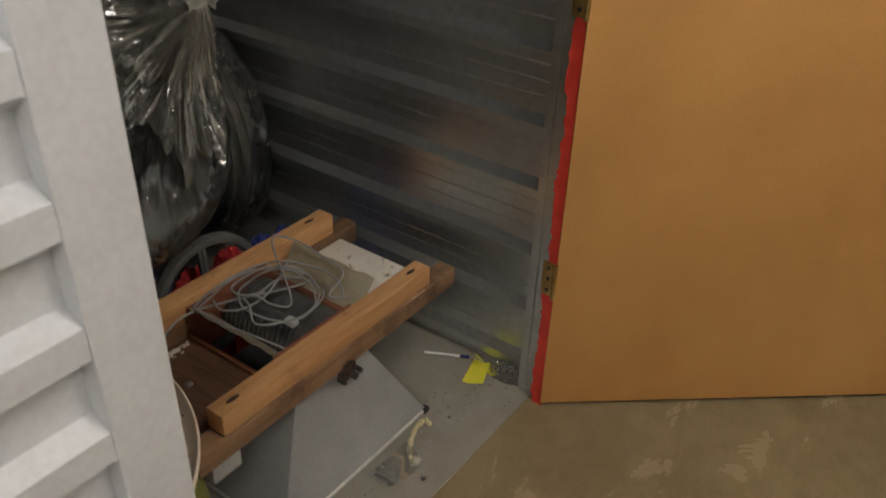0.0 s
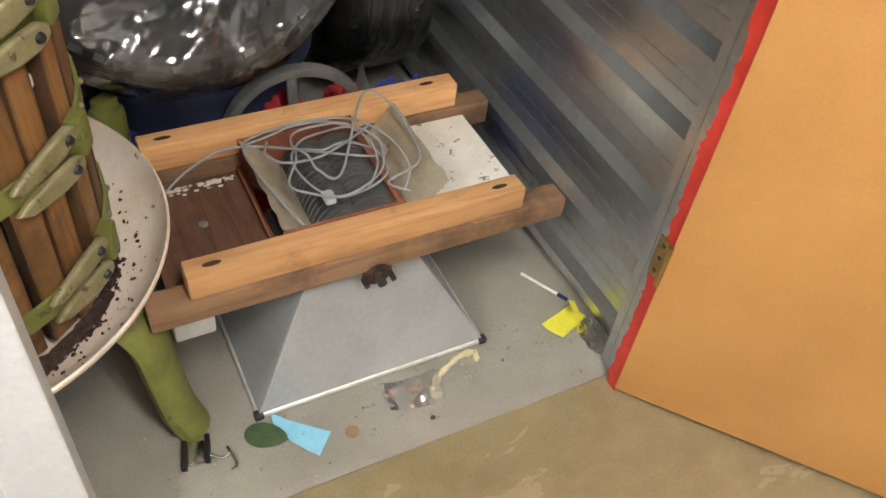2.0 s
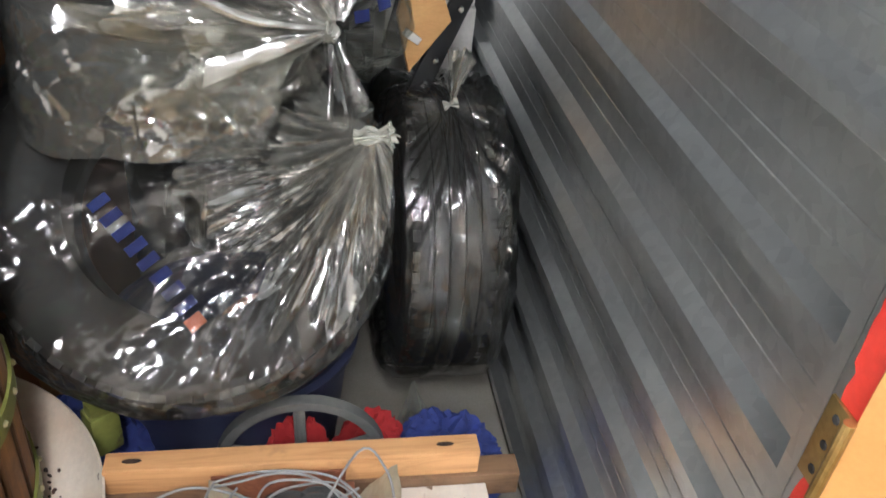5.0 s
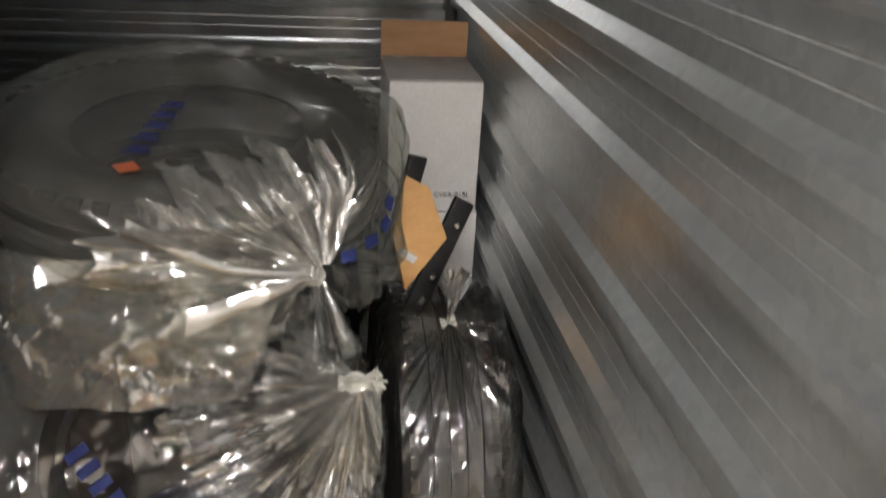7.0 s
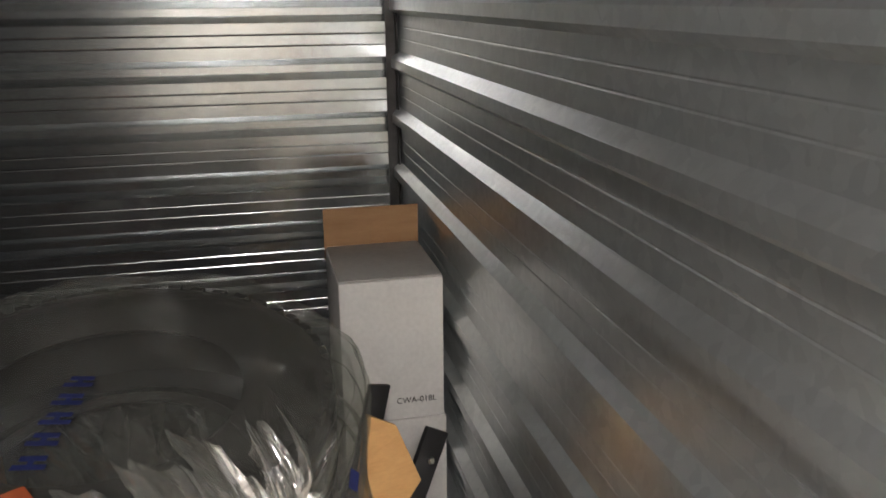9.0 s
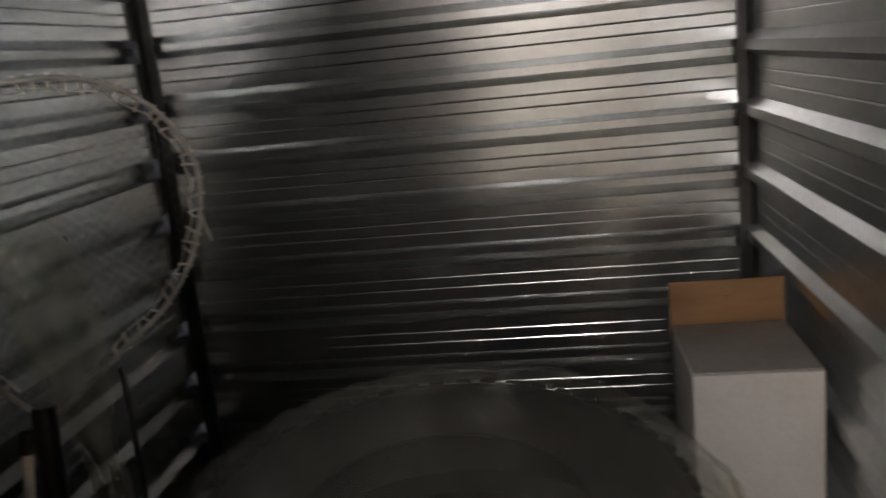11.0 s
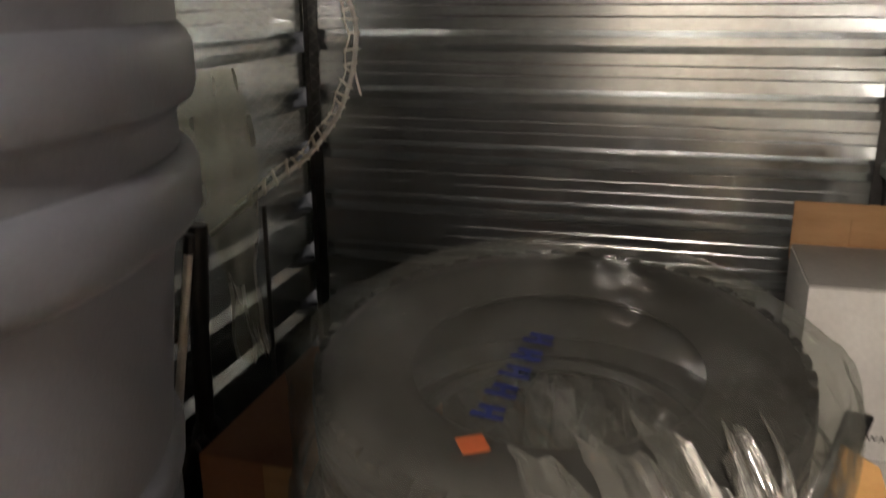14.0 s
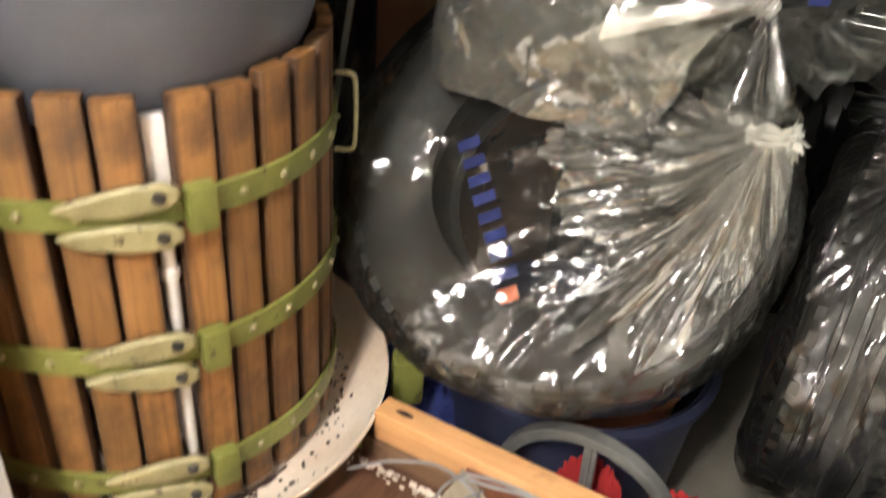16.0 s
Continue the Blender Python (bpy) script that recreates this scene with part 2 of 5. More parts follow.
GREEN = two_tone("olive_green_enamel", (0.115, 0.128, 0.026), (0.215, 0.228, 0.055), 14, (0.35, 0.6), bump=0.35, spots=(0.09, 0.075, 0.03), spot_scale=26, spot_at=0.62)
GREEN_WORN = two_tone("worn_olive_metal", (0.18, 0.165, 0.080), (0.35, 0.32, 0.17), 22, (0.35, 0.6), 0.2, bump=0.5, spots=(0.10, 0.075, 0.04), spot_scale=40, spot_at=0.60)
ENAMEL = two_tone("stained_enamel", (0.72, 0.58, 0.45), (0.87, 0.80, 0.70), 6, (0.25, 0.5), bump=0.25, spots=(0.16, 0.085, 0.05), spot_scale=24, spot_at=0.66)
POMACE = two_tone("dried_grape_pulp", (0.012, 0.007, 0.005), (0.07, 0.035, 0.02), 60, (0.6, 0.9), bump=1.0, lump=0.006)
DRUM_GREY = two_tone("grey_plastic", (0.090, 0.098, 0.122), (0.108, 0.117, 0.141), 3, (0.38, 0.5), bump=0.12, fine=240)
RUBBER = two_tone("black_rubber", (0.013, 0.013, 0.013), (0.026, 0.025, 0.024), 6, (0.55, 0.75), bump=0.3)
FILM = clear_film("clear_polythene", 0.11, (0.92, 0.93, 0.92), 0.09, 0.015, 0.46, 0.40, 15.0)
FILM_MILKY = clear_film("milky_polythene", 0.05, (0.94, 0.95, 0.92), 0.16, 0.06, 0.55, 0.2, 13.0, 0.35)
FILM_SKIRT = clear_film("loose_polythene", 0.32, (0.90, 0.92, 0.89), 0.11, 0.10, 0.75, 0.0, 11.0)
FILM_FAN = clear_film("pleated_polythene", 0.42, (0.92, 0.93, 0.89), 0.11, 0.10, 0.3, 0.8)
FILM_SPREAD = clear_film("spread_polythene", 0.36, (0.93, 0.94, 0.91), 0.11, 0.05, 0.3, 0.85)
FILM_GATHER = clear_film("gathered_polythene", 0.50, (0.95, 0.95, 0.92), 0.15, 0.17, 0.2, 0.8)
FILM_KNOT = clear_film("bunched_polythene", 0.45, (0.93, 0.93, 0.88), 0.14, 0.42, 0.5, 0.0, 60.0)
FILM_SMALL = clear_film("cellophane", 0.22, (0.98, 0.98, 0.98), 0.08, 0.05)
BLUE_INK = two_tone("blue_print", (0.005, 0.010, 0.07), (0.008, 0.018, 0.115), 30, (0.65, 0.85))
ORANGE_INK = two_tone("orange_print", (0.36, 0.085, 0.03), (0.46, 0.12, 0.045), 30, (0.3, 0.5))
CARD_BROWN = two_tone("brown_cardboard", (0.30, 0.165, 0.075), (0.40, 0.24, 0.12), 5, (0.75, 0.9), stretch=(1, 1, 6), bump=0.2)
CARD_RED = two_tone("red_brown_cardboard", (0.22, 0.10, 0.055), (0.30, 0.15, 0.085), 5, (0.7, 0.9), bump=0.2)
CARD_WHITE = two_tone("white_carton", (0.70, 0.69, 0.67), (0.80, 0.79, 0.77), 4, (0.5, 0.7), bump=0.08)
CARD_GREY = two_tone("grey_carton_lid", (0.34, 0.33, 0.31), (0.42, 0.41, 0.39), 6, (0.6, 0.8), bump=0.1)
INK = two_tone("black_ink", (0.012, 0.012, 0.012), (0.02, 0.02, 0.02), 30, (0.5, 0.6))
BLACK_STEEL = two_tone("black_painted_steel", (0.010, 0.010, 0.011), (0.02, 0.02, 0.021), 20, (0.3, 0.5), bump=0.1)
CHROME = two_tone("bright_steel", (0.55, 0.55, 0.54), (0.72, 0.72, 0.70), 20, (0.15, 0.3), 1.0, bump=0.05)
PALE_WIRE = two_tone("pale_wire", (0.50, 0.49, 0.46), (0.68, 0.67, 0.64), 40, (0.3, 0.5), 0.35)
ALU = two_tone("cast_aluminium", (0.62, 0.63, 0.64), (0.80, 0.81, 0.81), 30, (0.16, 0.28), 0.9, bump=0.1)
SHEET = two_tone("dull_zinc_sheet", (0.30, 0.31, 0.315), (0.39, 0.40, 0.405), 5, (0.35, 0.55), 0.15, bump=0.1, spots=(0.2, 0.2, 0.19), spot_scale=9, spot_at=0.72)
RIM_METAL = two_tone("pale_rolled_edge", (0.55, 0.55, 0.52), (0.75, 0.75, 0.72), 40, (0.3, 0.5), 0.4)
PLATE = two_tone("bent_scraper_plate", (0.36, 0.30, 0.20), (0.58, 0.54, 0.42), 10, (0.20, 0.45), 0.25, bump=0.4, spots=(0.15, 0.11, 0.06), spot_scale=20, spot_at=0.66)
IRON_GREY = two_tone("grey_painted_iron", (0.12, 0.125, 0.125), (0.20, 0.205, 0.20), 16, (0.4, 0.6), 0.2, bump=0.3)
CABLE = two_tone("grey_cable_sheath", (0.24, 0.245, 0.25), (0.33, 0.335, 0.34), 20, (0.45, 0.6), bump=0.05)
YELLOW = two_tone("yellow_note_paper", (0.72, 0.68, 0.03), (0.82, 0.78, 0.06), 10, (0.7, 0.85))
SKY_PAPER = two_tone("light_blue_paper", (0.20, 0.48, 0.66), (0.28, 0.56, 0.74), 10, (0.6, 0.8))
LEAF = two_tone("dark_green_leaf", (0.03, 0.06, 0.022), (0.06, 0.10, 0.04), 30, (0.4, 0.6), bump=0.4)
PEEL = two_tone("dry_tape", (0.52, 0.46, 0.25), (0.68, 0.62, 0.40), 25, (0.5, 0.7))
WHITE_PLASTIC = two_tone("white_plastic", (0.70, 0.70, 0.70), (0.80, 0.80, 0.80), 20, (0.35, 0.5))
GREY_PLASTIC = two_tone("pale_grey_plastic", (0.36, 0.37, 0.37), (0.46, 0.47, 0.47), 14, (0.4, 0.6))
BLUE_CLOTH = two_tone("blue_cloth", (0.018, 0.03, 0.15), (0.04, 0.06, 0.26), 14, (0.8, 0.95), bump=0.5)
RED_CLOTH = two_tone("red_cloth", (0.32, 0.012, 0.015), (0.48, 0.03, 0.03), 14, (0.8, 0.95), bump=0.5)
TUB_BLUE = two_tone("slate_blue_plastic", (0.026, 0.031, 0.072), (0.042, 0.050, 0.105), 5, (0.35, 0.5), bump=0.1)
TERRACOTTA = two_tone("rust_brown_plastic", (0.16, 0.055, 0.025), (0.24, 0.085, 0.04), 8, (0.5, 0.7))
BLACK_BAG = two_tone("black_sack", (0.006, 0.006, 0.006), (0.012, 0.012, 0.012), 10, (0.25, 0.45), bump=0.6)
NET_CLOTH = clear_film("pale_net_cloth", 0.04, (0.84, 0.86, 0.76), 0.7, 0.20)
STRAND = two_tone("net_strand", (0.20, 0.20, 0.18), (0.30, 0.30, 0.27), 30, (0.6, 0.8))
TWINE = two_tone("pale_twine", (0.50, 0.48, 0.43), (0.70, 0.68, 0.62), 60, (0.7, 0.9))
TAN_WOOD = two_tone("tan_board", (0.50, 0.27, 0.09), (0.64, 0.38, 0.15), 6, (0.5, 0.7), stretch=(1, 1, 4))
PINK = two_tone("pink_scrap", (0.60, 0.30, 0.22), (0.70, 0.38, 0.28), 20, (0.6, 0.8))
GRIT = two_tone("floor_grit", (0.05, 0.045, 0.04), (0.5, 0.48, 0.42), 9, (0.6, 0.9))


# ---- mesh helpers ----
def done(bm, name):
    me = bpy.data.meshes.new(name)
    bmesh.ops.recalc_face_normals(bm, faces=bm.faces)
    bm.to_mesh(me)
    bm.free()
    return me


def finish(ob, mat, smooth=True, angle=35):
    ob.data.materials.append(mat)
    if smooth:
        ob.data.shade_smooth()
        ob.data.set_sharp_from_angle(angle=radians(angle))
    return ob


def part(name, bm, mat, parent=None, label="", smooth=True):
    ob = finish(new(name, done(bm, name)), mat, smooth)
    if parent is not None:
        ob.parent = parent
    if label:
        ob["label"] = label
    return ob


def thing(name, label, category, at=(0, 0, 0), group=""):
    ob = new(name)
    ob.empty_display_size = 0.05
    ob.location = at
    return tagged(ob, label, category, group)


def structure(name, bm, mat, label, smooth=False):
    return tagged(part(name, bm, mat, None, "", smooth), label, "", "", "structure")


def box(x0, x1, y0, y1, z0, z1, bevel=0.0, bm=None):
    bm = bm or bmesh.new()
    r = bmesh.ops.create_cube(bm, size=1.0)
    vs = r["verts"]
    for v in vs:
        v.co = Vector(((x0 + x1) / 2 + v.co.x * (x1 - x0), (y0 + y1) / 2 + v.co.y * (y1 - y0), (z0 + z1) / 2 + v.co.z * (z1 - z0)))
    if bevel:
        es = list({e for v in vs for e in v.link_edges})
        bmesh.ops.bevel(bm, geom=es, offset=bevel, segments=2, profile=0.6, affect="EDGES")
    return bm


def moved(bm, m):
    bmesh.ops.transform(bm, matrix=m, verts=bm.verts)
    return bm


def lathe(profile, n=48, bm=None, close=False):
    """Turns (radius, height) pairs about the z axis."""
    bm = bm or bmesh.new()
    rings = []
    for r, z in profile:
        if r < 1e-5:
            rings.append([bm.verts.new((0, 0, z))])
        else:
            rings.append([bm.verts.new((r * math.cos(2 * math.pi * k / n), r * math.sin(2 * math.pi * k / n), z)) for k in range(n)])
    pairs = list(zip(rings, rings[1:] + rings[:1])) if close else list(zip(rings, rings[1:]))
    for a, b in pairs:
        for k in range(n):
            j = (k + 1) % n
            q = [a[k % len(a)], a[j % len(a)], b[j % len(b)], b[k % len(b)]]
            q = [v for i, v in enumerate(q) if v not in q[:i]]
            if len(q) > 2:
                bm.faces.new(q)
    return bm


def tube(points, radius, n=8, bm=None, caps=True):
    """A round bar along points; radius may be a list."""
    bm = bm or bmesh.new()
    pts = [Vector(p) for p in points]
    rad = radius if isinstance(radius, (list, tuple)) else [radius] * len(pts)
    rings, side = [], None
    for i, p in enumerate(pts):
        d = (pts[min(i + 1, len(pts) - 1)] - pts[max(i - 1, 0)]).normalized()
        if side is None:
            side = d.orthogonal().normalized()
        side = (side - d * side.dot(d)).normalized()
        up = d.cross(side)
        rings.append([bm.verts.new(p + rad[i] * (math.cos(2 * math.pi * k / n) * side + math.sin(2 * math.pi * k / n) * up)) for k in range(n)])
    for a, b in zip(rings, rings[1:]):
        for k in range(n):
            bm.faces.new((a[k], a[(k + 1) % n], b[(k + 1) % n], b[k]))
    if caps:
        bm.faces.new(list(reversed(rings[0])))
        bm.faces.new(rings[-1])
    return bm


def smooth_path(points, steps=8):
    """Catmull-Rom through the points."""
    p = [Vector(q) for q in points]
    out = []
    for i in range(len(p) - 1):
        a, b, c, d = p[max(i - 1, 0)], p[i], p[i + 1], p[min(i + 2, len(p) - 1)]
        for s in range(steps):
            t = s / steps
            out.append(0.5 * ((2 * b) + (c - a) * t + (2 * a - 5 * b + 4 * c - d) * t * t + (3 * b - a - 3 * c + d) * t ** 3))
    out.append(p[-1])
    return out


def slab(outline, thick, bm=None):
    """A flat plate: outline in x, y, lifted by its thickness."""
    bm = bm or bmesh.new()
    lo = [bm.verts.new((x, y, 0)) for x, y in outline]
    hi = [bm.verts.new((x, y, thick)) for x, y in outline]
    bm.faces.new(list(reversed(lo)))
    bm.faces.new(hi)
    for i in range(len(outline)):
        j = (i + 1) % len(outline)
        bm.faces.new((lo[i], lo[j], hi[j], hi[i]))
    return bm


def frame_of(x_axis, y_axis, at):
    x = Vector(x_axis).normalized()
    z = x.cross(Vector(y_axis)).normalized()
    y = z.cross(x)
    m = Matrix((x, y, z)).transposed().to_4x4()
    m.translation = at
    return m


# ---- the setting ----
LEFT, RIGHT, BACK, FRONT, TOP = 0.32, 1.915, 3.70, 1.285, 2.44
PITCH = 0.1585


def ribbed(length, top, centres, depth, up=0.018, flat=0.026, down=0.018, bead=0.0010, thick=0.012):
    """A sheet of the given length along x and height along z, facing -y, with ribs (depth over 0) or grooves at the given heights and small beads between.
    up and down: the heights of a rib's sloping sides above and below its flat."""
    prof = [(0.0, 0.0)]
    for c, nxt in zip(centres, list(centres[1:]) + [top + 1.0]):
        h = flat / 2
        pts = [(c - h - down, 0), (c - h, depth), (c + h, depth), (c + h + up, 0)]
        a, b = c + h + up, min(nxt, c + PITCH * 1.1) - h - down
        if bead:
            for f in (0.36, 0.68):
                zc = a + (b - a) * f
                pts += [(zc - 0.0025, 0), (zc, -bead), (zc + 0.0025, 0)]
        prof += [(z, d) for z, d in pts if 0.001 < z < top - 0.001]
    prof.append((top, 0.0))
    prof.sort(key=lambda q: q[0])
    bm = bmesh.new()
    n = 2
    cols = []
    for i in range(n + 1):
        x = length * i / n
        cols.append(([bm.verts.new((x, -d, z)) for z, d in prof], [bm.verts.new((x, thick + max(0, -depth) + 0.001, z)) for z, d in prof]))
    for (fa, ba), (fb, bb) in zip(cols, cols[1:]):
        for j in range(len(prof) - 1):
            bm.faces.new((fa[j], fb[j], fb[j + 1], fa[j + 1]))
            bm.faces.new((ba[j + 1], bb[j + 1], bb[j], ba[j]))
        for j in (0, -1):
            bm.faces.new((fa[j], ba[j], bb[j], fb[j]))
    for f, b in (cols[0], cols[-1]):
        for j in range(len(prof) - 1):
            bm.faces.new((f[j], f[j + 1], b[j + 1], b[j]))
    return bm


def rows(first, top=TOP):
    """Heights of evenly spaced ribs, one of them at first."""
    k = math.ceil((0.03 - first) / PITCH)
    return [first + n * PITCH for n in range(k, k + 40) if first + n * PITCH < top]


# the partition's sheets overlap a little above a metre, so its ribs are not quite even
RIGHT_ROWS = [0.045, 0.210, 0.374, 0.548, 0.703, 0.872, 1.045, 1.245] + [1.408 + 0.161 * k for k in range(7)]

structure("floor", box(-3.0, 4.5, FRONT, 5.0, -0.12, 0.0), CONCRETE_IN, "pale grey scuffed concrete floor of the storage unit")
structure("floor_corridor", box(-3.0, 4.5, -1.2, FRONT - 0.001, -0.12, 0.0), CONCRETE_OUT, "brownish sealed concrete floor of the corridor")
structure("wall_right", moved(ribbed(BACK - FRONT, TOP, RIGHT_ROWS, 0.020, up=0.022, flat=0.024, down=0.014, bead=0.0010), pose(RIGHT, BACK, 0, 0, 0, -90)), GALV_DULL, "galvanised ribbed steel partition wall")
structure("wall_back", moved(ribbed(RIGHT - LEFT, TOP, rows(1.24), -0.024, up=0.020, flat=0.020, down=0.020), pose(LEFT, BACK, 0)), GALV, "galvanised ribbed steel back wall")
structure("wall_left", moved(ribbed(BACK - FRONT, TOP, rows(1.235), -0.024, up=0.018, flat=0.020, down=0.022), pose(LEFT, FRONT, 0, 0, 0, 90)), GALV_MID, "galvanised ribbed steel partition wall in the dark")
structure("wall_front", moved(ribbed(0.7675 + 3.0, TOP, rows(1.181), 0.030, 0.020, 0.045, 0.020, 0.0, 0.01), pose(-3.0, FRONT + 0.030, 0)), WHITE_STEEL, "white painted ribbed steel corridor wall")
structure("wall_front_right", moved(ribbed(4.5 - 1.93, TOP, rows(1.181), 0.030, 0.020, 0.045, 0.020, 0.0, 0.01), pose(1.93, FRONT - 0.012, 0)), WHITE_STEEL, "white painted ribbed steel corridor wall")
# unseen backing, added so the back wall mirrors dull steel, not white paint
structure("unseen_front_backing", box(LEFT, 0.766, FRONT + 0.0418, FRONT + 0.0428, 0, TOP), GALV_DULL, "unseen steel sheet added behind the front wall to darken reflections")
structure("wall_corridor", box(-3.0, 4.5, -1.32, -1.2, 0, 2.7), PLASTER, "plain painted wall across the corridor")
structure("wall_corridor_end", box(-3.12, -3.0, -1.32, 5.0, 0, 2.7), PLASTER, "plain painted wall at the corridor's end")
structure("wall_corridor_far", box(4.5, 4.62, -1.32, 5.0, 0, 2.7), PLASTER, "plain painted wall at the corridor's far end")
# out of view; its dark colour holds the fill light down
structure("ceiling", box(-3.12, 4.62, -1.32, 5.0, 2.62, 2.72), CEILING_DARKENED, "plain unseen ceiling, darkened to hold back fill light")
# unseen cover, added to keep light off the back of the unit
structure("unseen_unit_cover", box(LEFT, RIGHT, 1.9, BACK, TOP, TOP + 0.012), DARK_STEEL, "unseen dark sheet added to shade the back of the unit")


def post(name, x0, x1, y0, y1, mat, label, lip=0.018):
    """A folded sheet post with two returned lips."""
    bm = box(x0, x1, y0, y1, 0, TOP, 0.004)
    box(x0 + 0.001, x0 + lip, y1, y1 + 0.02, 0, TOP, 0.0, bm)
    box(x1 - lip, x1 - 0.001, y1, y1 + 0.02, 0, TOP, 0.0, bm)
    return structure(name, bm, mat, label)


post("door_post", 0.768, 0.862, FRONT - 0.004, FRONT + 0.055, WHITE_STEEL, "white painted steel door post with scuffs")
post("door_post_hinge", 1.862, 1.912, FRONT - 0.035, FRONT + 0.02, GALV_DULL, "bare grey steel post that carries the door")
bm = bmesh.new()
rng = random.Random(4)
z, cols = 0.0, []
while z < 2.05:
    e = 1.272 + rng.uniform(-0.004, 0.004) + 0.003 * math.sin(z * 23)
    cols.append([bm.verts.new(c) for c in ((1.842, 1.2445, z), (1.842, e, z), (1.861, e, z), (1.861, 1.2445, z))])
    z += rng.uniform(0.006, 0.02)
for a, b in zip(cols, cols[1:]):
    for i in range(4):
        bm.faces.new((a[i], a[(i + 1) % 4], b[(i + 1) % 4], b[i]))
bm.faces.new(cols[0])
bm.faces.new(cols[-1])
structure("door_jamb", bm, RED_PAINT, "ragged red painted strip on the grey post")
for nm, x, sx in (("corner_trim", LEFT + 0.004, 1), ("corner_trim", RIGHT - 0.004, -1)):
    bm = box(min(x, x + sx * 0.030), max(x, x + sx * 0.030), BACK - 0.005, BACK - 0.002, 0, TOP)
    box(min(x, x + sx * 0.003), max(x, x + sx * 0.003), BACK - 0.035, BACK - 0.005, 0, TOP, 0, bm)
    structure(nm, bm, DARK_STEEL, "dark folded steel angle in the corner")

# batten lights in the corridor, their tubes the only light
def glowing(name, colour, strength):
    m, nt, b = material(name)
    b.inputs["Emission Color"].default_value = (*colour, 1)
    b.inputs["Emission Strength"].default_value = strength
    return m


TUBE = glowing("lit_tube", TUBE_COLOUR, TUBE_STRENGTH)
# both out of view; the second is added to lighten the left door post
for x in (1.36, -0.75):
    fx = thing("ceiling_light", "unseen white corridor batten light with lit tubes", "light", (x, 0.02, 2.62), "corridor lights")
    part("housing", box(-0.13, 0.13, -0.64, 0.64, -0.06, 0, 0.006), WHITE_STEEL, fx)
    for dx in (-0.055, 0.055):
        part("tube", tube([(dx, -0.60, -0.085), (dx, 0.60, -0.085)], 0.019, 14), TUBE, fx, "lit white tube")

# ---- the door ----
DOOR_TURN = -50.0
door = thing("door_1", "open door of bare orange-brown hardboard with a red edge", "door", (1.838, 1.243, 0.012))
door["kind"] = "structure"
door.rotation_euler = (0, 0, radians(DOOR_TURN))
# in the door's own frame x runs from hinge to latch, +y away from the camera
part("inner_face", box(0, 0.98, 0, 0.006, 0, 2.05, 0.001), HARDBOARD, door, "orange-brown hardboard sheet", False)
part("core", box(0.004, 0.976, 0.0065, 0.032, 0.002, 2.048), PINE_DARK, door, "", False)
part("outer_face", box(0, 0.98, 0.0325, 0.036, 0, 2.05), RED_PAINT, door, "red painted outer sheet", False)
for z in (0.37, 1.02, 1.70):
    hinge = part("hinge", moved(box(-0.0035, 0.0, 0.0, 0.034, z - 0.045, z + 0.045, 0.001), Matrix.Rotation(radians(-DOOR_TURN), 4, "Z") @ pose(0.0035, 0.002, 0)), BRASS, door, "tarnished brass hinge")
    part("knuckle", tube([(-0.004, -0.004, z - 0.047), (-0.004, -0.004, z + 0.047)], 0.0055, 10), BRASS, hinge)
    for dz in (-0.03, 0.0, 0.03):
        part("screw", moved(lathe([(0, 0.0015), (0.004, 0.001), (0.005, 0)], 8), Matrix.Rotation(radians(-DOOR_TURN), 4, "Z") @ pose(0, 0.02, z + dz, 0, -90, 0)), DARK_STEEL, hinge)


